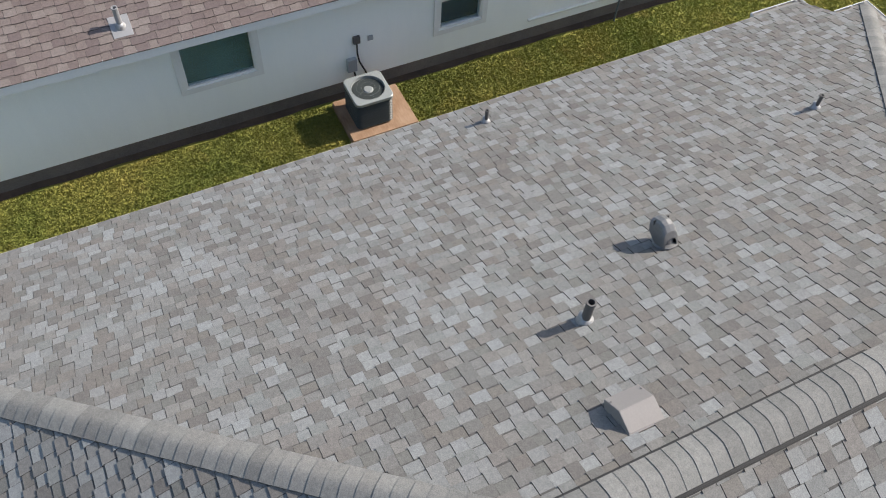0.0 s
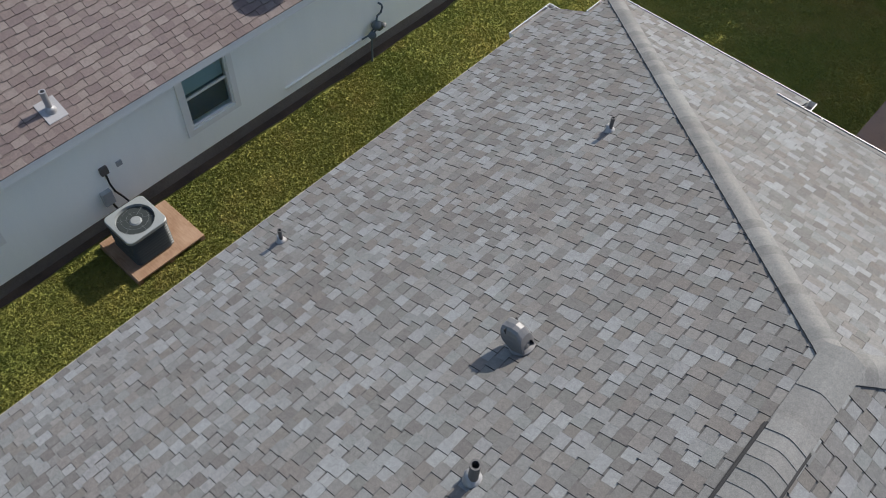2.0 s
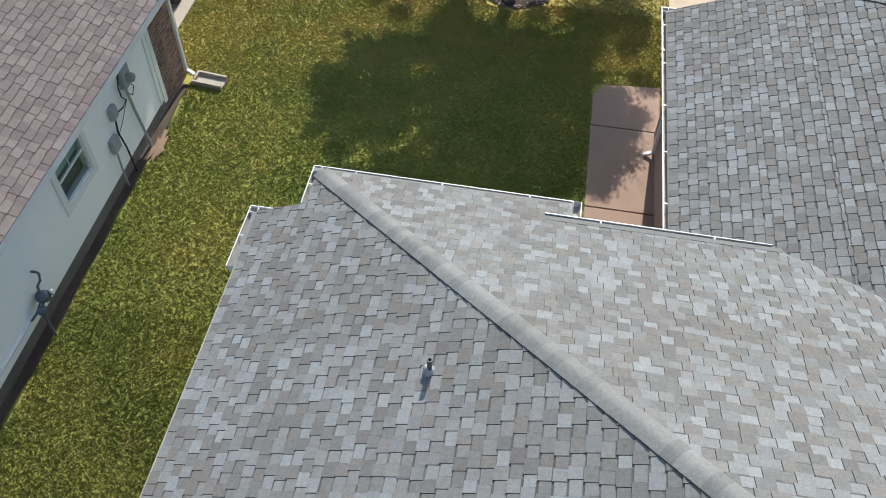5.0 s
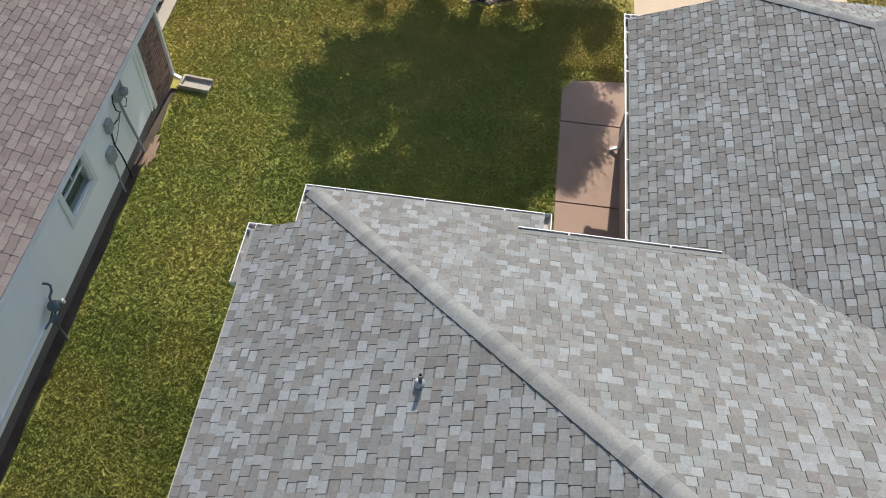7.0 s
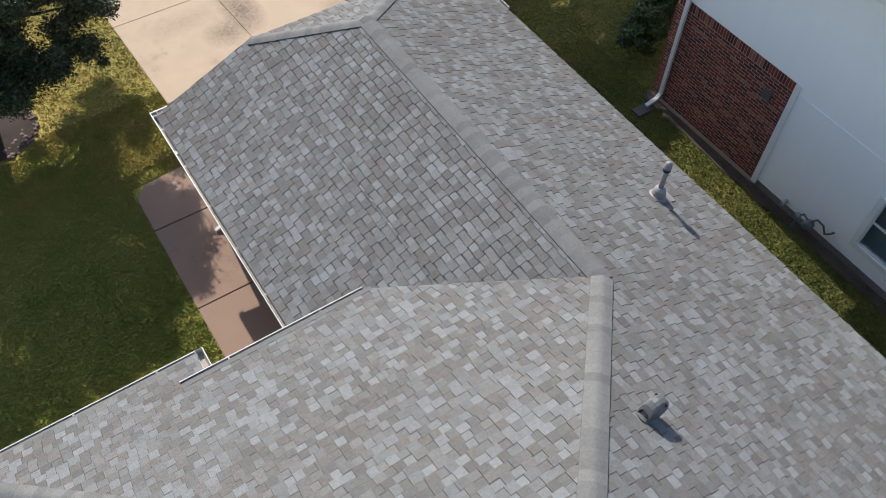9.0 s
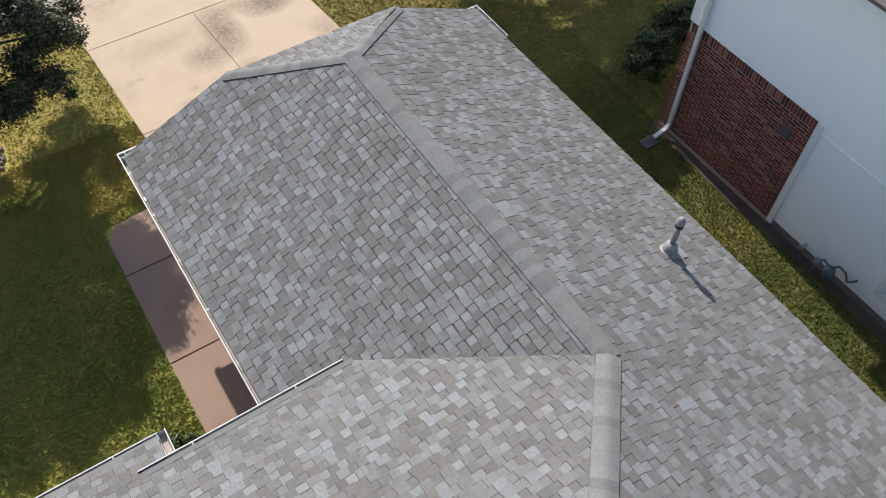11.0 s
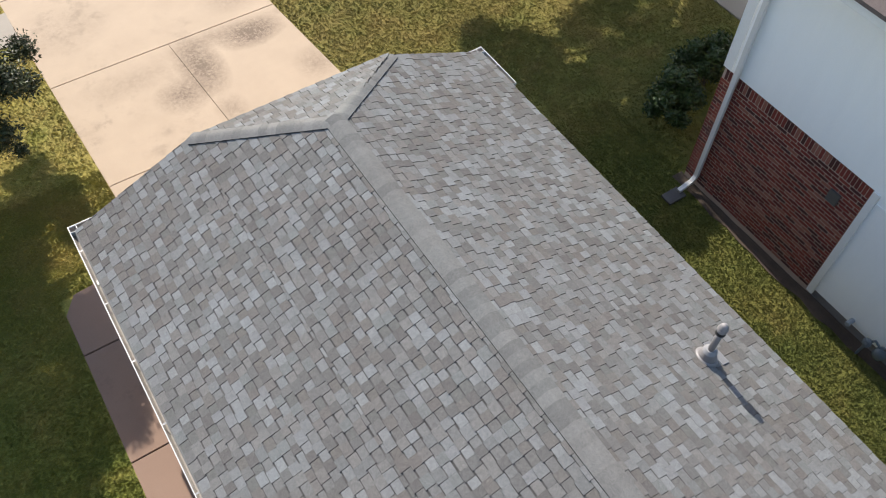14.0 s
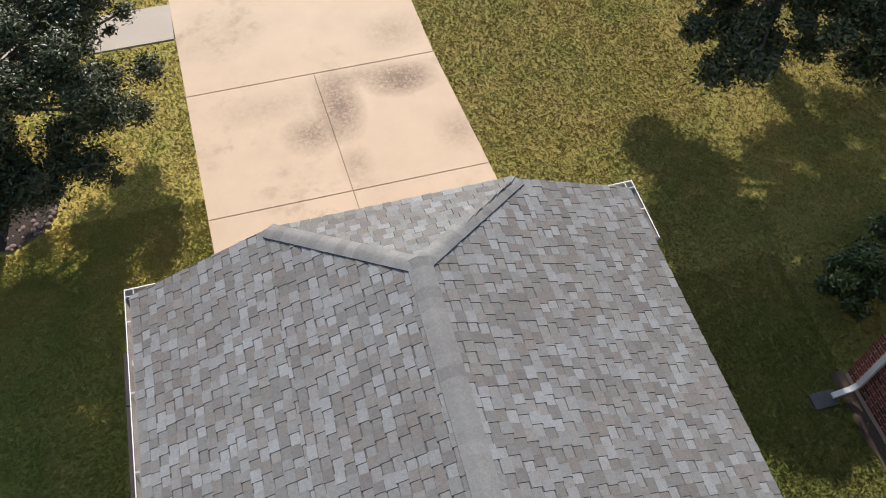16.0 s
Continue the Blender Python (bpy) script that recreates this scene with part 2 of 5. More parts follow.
def plywood():
    m, nt, b = material("weathered_plywood", 0.85)
    g = noise_tex(nt, coords(nt, (4.0, 26.0, 4.0)), 1.6, 5)
    w = noise_tex(nt, coords(nt), 3.2, 4)
    c = mix(nt, 0.5, ramp(nt, g, [(0.3, (0.207, 0.119, 0.069)), (0.5, (0.283, 0.176, 0.111)), (0.7, (0.337, 0.230, 0.153))]), ramp(nt, w, [(0.35, (0.184, 0.103, 0.062)), (0.65, (0.337, 0.230, 0.161))]))
    nt.links.new(c, b.inputs["Base Color"])
    bump(nt, b, g, 0.4, 0.004)
    return m


PLYWOOD = plywood()


def grass_material(name, blades):
    m, nt, b = material(name, 0.75 if blades else 0.95)
    v = coords(nt)
    patch = noise_tex(nt, v, 0.55, 4)
    clump = noise_tex(nt, v, 16.0, 5, 0.75)
    straw = noise_tex(nt, v, 1.4, 5)
    # the front lawn towards the street has dried to straw
    sep = nt.nodes.new("ShaderNodeSeparateXYZ")
    nt.links.new(v, sep.inputs[0])
    dry = nd(nt, "ShaderNodeMapRange", From_Min=8.0, From_Max=15.0, To_Min=-0.05, To_Max=0.14)
    nt.links.new(sep.outputs[1], dry.inputs[0])
    c = ramp(nt, maths(nt, "ADD", patch, dry.outputs[0]), [(0.3, (0.31, 0.365, 0.095)), (0.5, (0.45, 0.445, 0.13)), (0.7, (0.59, 0.5, 0.165))])
    c = mix(nt, ramp(nt, maths(nt, "ADD", straw, dry.outputs[0]), [(0.52, (0, 0, 0)), (0.78, (0.7, 0.7, 0.7))]), c, (0.66, 0.49, 0.2))
    c = mix(nt, 0.9, c, ramp(nt, clump, [(0.3, (0.87, 0.88, 0.87)), (0.7, (1.11, 1.1, 1.08))]), "MULTIPLY")
    # light and shade painted by position: brighter left and streetward, dimmer in the right yard
    tone_x = nd(nt, "ShaderNodeMapRange", From_Min=-3.0, From_Max=6.0, To_Min=1.25, To_Max=0.72)
    nt.links.new(sep.outputs[0], tone_x.inputs[0])
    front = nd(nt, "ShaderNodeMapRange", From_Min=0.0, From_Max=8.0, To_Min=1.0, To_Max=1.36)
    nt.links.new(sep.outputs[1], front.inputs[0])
    c = mix(nt, 1.0, c, maths(nt, "MULTIPLY", tone_x.outputs[0], front.outputs[0]), "MULTIPLY")
    if blades:
        geo = nt.nodes.new("ShaderNodeNewGeometry")
        c = mix(nt, 0.9, c, ramp(nt, geo.outputs["Random Per Island"], [(0.0, (0.88, 0.9, 0.87)), (0.6, (1.0, 1.0, 0.97)), (1.0, (1.1, 1.09, 1.07))]), "MULTIPLY")
        c = mix(nt, 1.0, c, (0.355, 0.358, 0.275), "MULTIPLY")
        # waxy blades shine yellow-green against the light
        b.inputs["Roughness"].default_value = 0.78
        b.inputs["Specular IOR Level"].default_value = 0.48
        b.inputs["IOR"].default_value = 1.55
        b.inputs["Specular Tint"].default_value = (1.0, 0.96, 0.7, 1)
    else:
        c = mix(nt, 1.0, c, (0.41, 0.405, 0.3), "MULTIPLY")
        fine = noise_tex(nt, v, 38.0, 5, 0.8)
        c = mix(nt, 0.9, c, ramp(nt, fine, [(0.32, (0.5, 0.54, 0.46)), (0.52, (1.0, 1.0, 1.0)), (0.7, (1.35, 1.3, 1.2))]), "MULTIPLY")
        bump(nt, b, fine, 0.7, 0.02)
    nt.links.new(c, b.inputs["Base Color"])
    return m


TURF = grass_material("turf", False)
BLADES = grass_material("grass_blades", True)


def leaf_material(name, a, c_, gloss=0.35):
    m, nt, b = material(name, gloss)
    geo = nt.nodes.new("ShaderNodeNewGeometry")
    big = noise_tex(nt, coords(nt), 1.6, 3)
    c = mix(nt, geo.outputs["Random Per Island"], a, c_)
    c = mix(nt, 0.6, c, ramp(nt, big, [(0.3, (0.65, 0.7, 0.65)), (0.7, (1.25, 1.25, 1.15))]), "MULTIPLY")
    b.inputs["Specular IOR Level"].default_value = 0.4
    nt.links.new(c, b.inputs["Base Color"])
    return m


OAK = leaf_material("dark_green_leaves", (0.021, 0.029, 0.010), (0.088, 0.101, 0.040), 0.42)
SHRUB = leaf_material("green_shrub_leaves", (0.018, 0.043, 0.011), (0.055, 0.085, 0.021), 0.36)
PURPLE = leaf_material("purple_shrub_leaves", (0.039, 0.019, 0.023), (0.122, 0.054, 0.062), 0.5)

m_, nt_, b_ = material("window_glass", 0.04)
b_.inputs["Base Color"].default_value = (0.75, 0.85, 0.86, 1)
b_.inputs["Transmission Weight"].default_value = 1.0
b_.inputs["IOR"].default_value = 1.45
GLASS = m_


# ---------------------------------------------------------------- building blocks
def thing(name, label, category, m=None, group="", kind=""):
    ob = new(name)
    ob.empty_display_size = 0.2
    if m is not None:
        ob.matrix_world = m
    return tagged(ob, label, category, group, kind)


def finish(bm, name, mat, smooth=False):
    me = bpy.data.meshes.new(name)
    bm.to_mesh(me)
    bm.free()
    me.materials.append(mat)
    if smooth:
        me.polygons.foreach_set("use_smooth", [True] * len(me.polygons))
    return me


def part(name, bm, mat, parent, label="", m=None, smooth=False):
    ob = new(name, finish(bm, name, mat, smooth) if isinstance(bm, bmesh.types.BMesh) else bm)
    ob.parent = parent
    if m is not None:
        ob.matrix_local = m
    return tagged(ob, label)


def single(name, bm, mat, label, category, m=None, group="", kind="", smooth=False):
    ob = new(name, finish(bm, name, mat, smooth) if isinstance(bm, bmesh.types.BMesh) else bm)
    if m is not None:
        ob.matrix_world = m
    return tagged(ob, label, category, group, kind)


def add_box(bm, x0, x1, y0, y1, z0, z1, bevel=0.0):
    made = bmesh.ops.create_cube(bm, size=1.0, matrix=Matrix.Translation(((x0 + x1) / 2, (y0 + y1) / 2, (z0 + z1) / 2)) @ Matrix.Diagonal((x1 - x0, y1 - y0, z1 - z0, 1)))
    if bevel:
        edges = list({e for v in made["verts"] for e in v.link_edges})
        bmesh.ops.bevel(bm, geom=edges, offset=bevel, segments=2, affect="EDGES", profile=0.6)
    return bm


def box(x0, x1, y0, y1, z0, z1, bevel=0.0):
    return add_box(bmesh.new(), x0, x1, y0, y1, z0, z1, bevel)


def add_lathe(bm, profile, segments=16, m=None):
    """Turn a profile of (radius, height) round z."""
    m = m or Matrix.Identity(4)
    rings = []
    for r, z in profile:
        rings.append([bm.verts.new(m @ Vector((r * math.cos(2 * math.pi * i / segments), r * math.sin(2 * math.pi * i / segments), z))) for i in range(segments)])
    for a, b in zip(rings, rings[1:]):
        for i in range(segments):
            j = (i + 1) % segments
            bm.faces.new((a[i], a[j], b[j], b[i]))
    bm.faces.new(list(reversed(rings[0])))
    bm.faces.new(rings[-1])
    return bm


def lathe(profile, segments=16, m=None):
    return add_lathe(bmesh.new(), profile, segments, m)


def add_tube(bm, points, radius, segments=8):
    """A round bar along a line of points; radius may be one number or one a point."""
    pts = [Vector(p) for p in points]
    radii = radius if isinstance(radius, (list, tuple)) else [radius] * len(pts)
    rings = []
    for i, p in enumerate(pts):
        d = (pts[min(i + 1, len(pts) - 1)] - pts[max(i - 1, 0)]).normalized()
        side = d.cross(Vector((0.31, 0.17, 0.93)) if abs(d.z) < 0.9 else Vector((1, 0, 0))).normalized()
        up = d.cross(side)
        rings.append([bm.verts.new(p + radii[i] * (side * math.cos(2 * math.pi * k / segments) + up * math.sin(2 * math.pi * k / segments))) for k in range(segments)])
    for a, b in zip(rings, rings[1:]):
        for k in range(segments):
            j = (k + 1) % segments
            bm.faces.new((a[k], a[j], b[j], b[k]))
    bm.faces.new(list(reversed(rings[0])))
    bm.faces.new(rings[-1])
    return bm


def tube(points, radius, segments=8):
    return add_tube(bmesh.new(), points, radius, segments)


def raw_mesh(name, verts, faces, mat):
    me = bpy.data.meshes.new(name)
    me.from_pydata(verts, [], faces)
    me.materials.append(mat)
    me.update()
    return me


def slab_of(points, thick):
    """A flat polygon with thickness below it."""
    bm = bmesh.new()
    top = [bm.verts.new(p) for p in points]
    low = [bm.verts.new(Vector(p) - Vector((0, 0, thick))) for p in points]
    n = len(points)
    bm.faces.new(top)
    bm.faces.new(list(reversed(low)))
    for i in range(n):
        j = (i + 1) % n
        bm.faces.new((top[i], low[i], low[j], top[j]))
    bmesh.ops.recalc_face_normals(bm, faces=bm.faces)
    return bm


# ---------------------------------------------------------------- roofing
EXPO = 0.131                        # height of a shingle course
TEETH = (0.12, 0.13, 0.14, 0.15, 0.165)      # widths of the raised tabs
GAPS = (0.11, 0.12, 0.135, 0.15)           # widths of the recessed stretches between them


NOTCH = 0.012                       # set-back of the recessed stretches
JOINT = 0.004                       # open joint beside a raised tab


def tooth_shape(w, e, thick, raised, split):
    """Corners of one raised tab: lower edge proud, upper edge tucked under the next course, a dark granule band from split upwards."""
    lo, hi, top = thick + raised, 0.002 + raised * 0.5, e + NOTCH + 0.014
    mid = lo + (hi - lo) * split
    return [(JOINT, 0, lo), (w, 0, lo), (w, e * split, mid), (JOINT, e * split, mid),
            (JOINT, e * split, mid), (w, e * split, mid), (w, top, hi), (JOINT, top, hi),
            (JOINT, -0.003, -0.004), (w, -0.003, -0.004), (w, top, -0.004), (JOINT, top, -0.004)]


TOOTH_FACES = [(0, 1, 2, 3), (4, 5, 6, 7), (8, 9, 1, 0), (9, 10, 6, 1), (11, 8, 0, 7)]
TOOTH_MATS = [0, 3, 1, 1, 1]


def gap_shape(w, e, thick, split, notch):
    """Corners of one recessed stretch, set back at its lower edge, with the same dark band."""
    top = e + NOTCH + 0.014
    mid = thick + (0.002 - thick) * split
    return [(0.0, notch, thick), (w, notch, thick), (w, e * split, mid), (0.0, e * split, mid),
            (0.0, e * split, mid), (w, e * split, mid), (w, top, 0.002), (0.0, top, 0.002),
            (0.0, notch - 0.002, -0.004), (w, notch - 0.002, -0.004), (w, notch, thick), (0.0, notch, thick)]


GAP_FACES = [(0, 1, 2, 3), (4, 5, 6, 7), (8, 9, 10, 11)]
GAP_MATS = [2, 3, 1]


def tab_mesh(name, verts, faces, mats, palette):
    me = bpy.data.meshes.new(name)
    me.from_pydata(verts, [], faces)
    for m in palette:
        me.materials.append(m)
    me.polygons.foreach_set("material_index", mats)
    me.update()
    return me


def shingle_field(roof, origin, udir, vdir, vmax, span, palette, seed, picked=None, limit=0, expo=EXPO, teeth=TEETH, gaps=GAPS, thick=0.011, raised=0.0055, breaks=()):
    """Courses of tabs on one roof slope. span(v): where the course at v begins and ends. picked(u, v): tabs laid one by one.
    palette: the raised tab, its cut edge, the recessed strip and its band."""
    rng = random.Random(seed)
    o, u_, v_ = Vector(origin), Vector(udir).normalized(), Vector(vdir).normalized()
    n_ = u_.cross(v_)
    if n_.z < 0:
        n_ = -n_
    verts, faces, mats, shared, laid = [], [], [], {}, 0
    v = 0.0
    frame3 = Matrix((u_, v_, n_)).transposed().to_4x4()

    def clamp(x, s):
        return min(max(x, s[0]), s[1])
    while v < vmax - 0.006:
        e = min([expo, vmax - v] + [b - v for b in breaks if b - v > 0.004])
        lo, hi = span(v + 0.001), span(min(v + e, vmax) - 0.001)
        if lo is None or hi is None:
            v += e
            continue
        a, b = min(lo[0], hi[0]), max(lo[1], hi[1])
        u = a - rng.random() * 0.25
        up = rng.random() < 0.5
        while u < b:
            up = not up if rng.random() < 0.93 else True
            w = rng.choice(teeth if up else gaps)
            split = rng.choice((0.89, 0.92, 0.95, 1.0, 1.0))
            shape = (tooth_shape(w, e, thick, raised, split) if up else gap_shape(w, e, thick, split, NOTCH if v else 0.0))
            fs, ms = (TOOTH_FACES, TOOTH_MATS) if up else (GAP_FACES, GAP_MATS)
            inside = e == expo and u > max(lo[0], hi[0]) and u + w < min(lo[1], hi[1])
            if picked and laid < limit and inside and picked(u, v):
                key = (w, up, split)
                if key not in shared:
                    shared[key] = tab_mesh("shingle", shape, fs, ms, palette)
                part("shingle", shared[key], None, roof, m=Matrix.Translation(o + u_ * u + v_ * v) @ frame3)
                laid += 1
            else:
                pull = 0.001
                if clamp(u + w - pull, lo) - clamp(u + pull, lo) > 0.004 or clamp(u + w - pull, hi) - clamp(u + pull, hi) > 0.004:
                    k = len(verts)
                    skew = (rng.uniform(-0.006, 0.0) if up else rng.uniform(-0.002, 0.003)) if v else 0.0
                    for x, y, z in shape:
                        f = min(max(y / e, 0.0), 1.0)
                        y = min(y, vmax - v)
                        q = u + min(max(x, pull), w - pull)
                        q = clamp(q, lo) * (1 - f) + clamp(q, hi) * f
                        verts.append(o + u_ * q + v_ * (v + y + (skew if y <= NOTCH else 0)) + n_ * z)
                    faces += [tuple(k + i for i in f) for f in fs]
                    mats += ms
            u += w
        v += e
    return tagged(part("shingle_field", tab_mesh("shingle_field", verts, faces, mats, palette), None, roof), kind="stuff")


def ridge_caps(roof, p0, p1, k_left, k_right, mat, width=0.15, expo=0.14, lift=0.0, name="ridge_cap", rounding=0.045):
    """Bent cap shingles from the low end p0 to the high end p1. k: fall of the roof across the line, to either side."""
    p0, p1 = Vector(p0), Vector(p1)
    d = (p1 - p0).normalized()
    side = Vector((d.y, -d.x, 0)).normalized()        # to the right of the way up
    up = side.cross(d)
    length = (p1 - p0).length
    steps = 9
    verts, faces = [], []

    def fall(w):
        k = k_right if w > 0 else k_left
        return -k * width * (math.hypot(w, rounding) - rounding) / (math.hypot(width, rounding) - rounding) * up.z
    ws = [width * (2 * i / (steps - 1) - 1) for i in range(steps)]
    for x, z in ((0.0, 0.028), (expo + 0.03, 0.021), (0.0, 0.028), (0.0, 0.016)):
        verts += [(x, w, fall(w) + z) for w in ws]
    for i in range(steps - 1):
        faces.append((i, steps + i, steps + i + 1, i + 1))
    for i in range(steps - 1):
        faces.append((3 * steps + i, 2 * steps + i, 2 * steps + i + 1, 3 * steps + i + 1))
    n0 = len(verts)
    for i in (0, steps - 1):
        z = fall(ws[i])
        verts += [(0.0, ws[i], z + 0.028), (expo + 0.03, ws[i], z + 0.021), (expo + 0.03, ws[i], z + 0.004), (0.0, ws[i], z + 0.004)]
    faces += [(n0, n0 + 3, n0 + 2, n0 + 1), (n0 + 4, n0 + 5, n0 + 6, n0 + 7)]
    me = raw_mesh(name, verts, faces, mat)
    me.materials.append(CUT_EDGE)
    me.polygons.foreach_set("material_index", [0] * (steps - 1) + [1] * (steps + 1))
    me.polygons.foreach_set("use_smooth", [True] * (steps - 1) + [False] * (steps + 1))
    basis = Matrix((d, side, up)).transposed().to_4x4()
    rng = random.Random(int(length * 1000))
    for i in range(int(length / expo)):
        part(name, me, mat, roof, m=Matrix.Translation(p0 + d * (i * expo) + up * (lift + rng.uniform(0, 0.002))) @ basis @ pose(0, 0, 0, 0, 0, rng.uniform(-0.5, 0.5)))


GUTTER = [(0.0, 0.0), (0.0, -0.105), (0.085, -0.105), (0.121, -0.03), (0.121, 0.0), (0.109, 0.0), (0.109, -0.006), (0.115, -0.008), (0.115, -0.028), (0.08, -0.097), (0.008, -0.097), (0.008, 0.0)]


def gutter(parent, p0, p1, out, straps=True, name="gutter"):
    """An open K-style gutter from p0 to p1, hung on the side out."""
    p0, p1, out = Vector(p0), Vector(p1), Vector(out)
    bm = bmesh.new()
    rings = [[bm.verts.new(p + out * a + Vector((0, 0, b))) for a, b in GUTTER] for p in (p0, p1)]
    n = len(GUTTER)
    for i in range(n):
        j = (i + 1) % n
        f = bm.faces.new((rings[0][i], rings[0][j], rings[1][j], rings[1][i]))
        f.material_index = 1 if i in (8, 9, 10) else 0
    # end plates
    d = (p1 - p0).normalized()
    for p, s in ((p0, 1), (p1, -1)):
        q = [p + d * (0.002 * s) + out * a + Vector((0, 0, b)) for a, b in GUTTER[:5]]
        r = [x + d * (0.004 * s) for x in q]
        qa, ra = [bm.verts.new(x) for x in q], [bm.verts.new(x) for x in r]
        bm.faces.new(qa)
        bm.faces.new(list(reversed(ra)))
    bmesh.ops.recalc_face_normals(bm, faces=bm.faces)
    g = part(name, bm, WHITE, parent, "white metal rain gutter")
    g.data.materials.append(GUTTER_DIRT)
    if straps:
        length = (p1 - p0).length
        k = max(1, int(length / 0.95))
        for i in range(k):
            c = p0 + d * (length * (i + 0.5) / k)
            sb = bmesh.new()
            vs = []
            for s in (-0.012, 0.012):
                for a, b in ((0.004, -0.004), (0.12, -0.002), (0.12, -0.008), (0.004, -0.010)):
                    vs.append(sb.verts.new(c + d * s + out * a + Vector((0, 0, b))))
            for f in ((0, 1, 2, 3), (7, 6, 5, 4), (0, 4, 5, 1), (1, 5, 6, 2), (2, 6, 7, 3), (3, 7, 4, 0)):
                sb.faces.new([vs[q] for q in f])
            part("gutter_strap", sb, LEAD, g)
    return g


def board(parent, p0, p1, out, drop, thick=0.03, mat=None, name="fascia", label=""):
    """A board hung from the line p0-p1."""
    p0, p1, out = Vector(p0), Vector(p1), Vector(out)
    bm = bmesh.new()
    vs = []
    for p in (p0, p1):
        for a, b in ((0, 0), (0, -drop), (-thick, -drop), (-thick, 0)):
            vs.append(bm.verts.new(p + out * a + Vector((0, 0, b))))
    for f in ((0, 1, 2, 3), (7, 6, 5, 4), (0, 4, 5, 1), (1, 5, 6, 2), (2, 6, 7, 3), (3, 7, 4, 0)):
        bm.faces.new([vs[q] for q in f])
    bmesh.ops.recalc_face_normals(bm, faces=bm.faces)
    return part(name, bm, mat or TRIM, parent, label)


def pierced_wall(x0, x1, y0, y1, z0, z1, holes):
    """A wall along y, from x0 to x1 thick, with rectangular openings (ya, yb, za, zb), in one piece."""
    ys = sorted({y0, y1, *[h[0] for h in holes], *[h[1] for h in holes]})
    zs = sorted({z0, z1, *[h[2] for h in holes], *[h[3] for h in holes]})
    solid = {}
    for i in range(len(ys) - 1):
        for j in range(len(zs) - 1):
            yc, zc = (ys[i] + ys[i + 1]) / 2, (zs[j] + zs[j + 1]) / 2
            solid[i, j] = not any(a < yc < b and c < zc < d for a, b, c, d in holes)
    bm, corner_of = bmesh.new(), {}

    def at(x, i, j):
        key = (x, i, j)
        if key not in corner_of:
            corner_of[key] = bm.verts.new((x, ys[i], zs[j]))
        return corner_of[key]
    for (i, j), full in solid.items():
        if not full:
            continue
        for x in (x0, x1):
            bm.faces.new([at(x, *c) for c in ((i, j), (i + 1, j), (i + 1, j + 1), (i, j + 1))])
        for di, dj, a, c in ((-1, 0, (i, j), (i, j + 1)), (1, 0, (i + 1, j), (i + 1, j + 1)), (0, -1, (i, j), (i + 1, j)), (0, 1, (i, j + 1), (i + 1, j + 1))):
            if not solid.get((i + di, j + dj), False):
                bm.faces.new((at(x0, *a), at(x0, *c), at(x1, *c), at(x1, *a)))
    bmesh.ops.recalc_face_normals(bm, faces=bm.faces)
    return bm


def sash_window(parent, x, y0, y1, z0, z1, out, inner, muntins=False, up_blind=False, trim=0.11, fixed=False):
    """A vertically sliding window in a wall along y; out: +1 or -1, the way it faces."""
    o = lambda a, b: (min(x + out * a, x + out * b), max(x + out * a, x + out * b))
    w = part("window", pierced_wall(*o(0.003, 0.03), y0 - trim, y1 + trim, z0 - trim, z1 + trim * 0.6, [(y0, y1, z0, z1)]), TRIM, parent, "white-framed sash window")
    part("frame", pierced_wall(*o(-0.06, 0.01), y0, y1, z0, z1, [(y0 + 0.035, y1 - 0.035, z0 + 0.035, z1 - 0.035)]), TRIM, w)
    zm = (z0 + z1) / 2 + 0.04
    if not fixed:
        part("meeting_rail", box(*o(-0.05, -0.01), y0 + 0.035, y1 - 0.035, zm - 0.02, zm + 0.02), TRIM, w)
    for za, zb, dx in (((z0 + 0.035, z1 - 0.035, -0.035),) if fixed else ((z0 + 0.035, zm - 0.02, -0.045), (zm + 0.02, z1 - 0.035, -0.03))):
        p = part("pane", box(*o(dx - 0.003, dx + 0.003), y0 + 0.035, y1 - 0.035, za, zb), GLASS, w)
        p.visible_shadow = False
        if muntins:
            for k in ((1,) if za > zm - 0.1 else ()):
                ym = y0 + (y1 - y0) * k / 2
                part("muntin", box(*o(dx + 0.004, dx + 0.014), ym - 0.008, ym + 0.008, za, zb), TRIM, w)
    deep = (-0.14, -0.12)
    if up_blind:
        part("blind", box(*o(*deep), y0 + 0.02, y1 - 0.02, zm, z1), BLIND, w, "pale blue lowered blind")
        deep = (-0.19, -0.17)
    part("curtain", box(*o(*deep), y0 - 0.05, y1 + 0.05, z0 - 0.05, z1 + 0.05), inner, w)
    return w


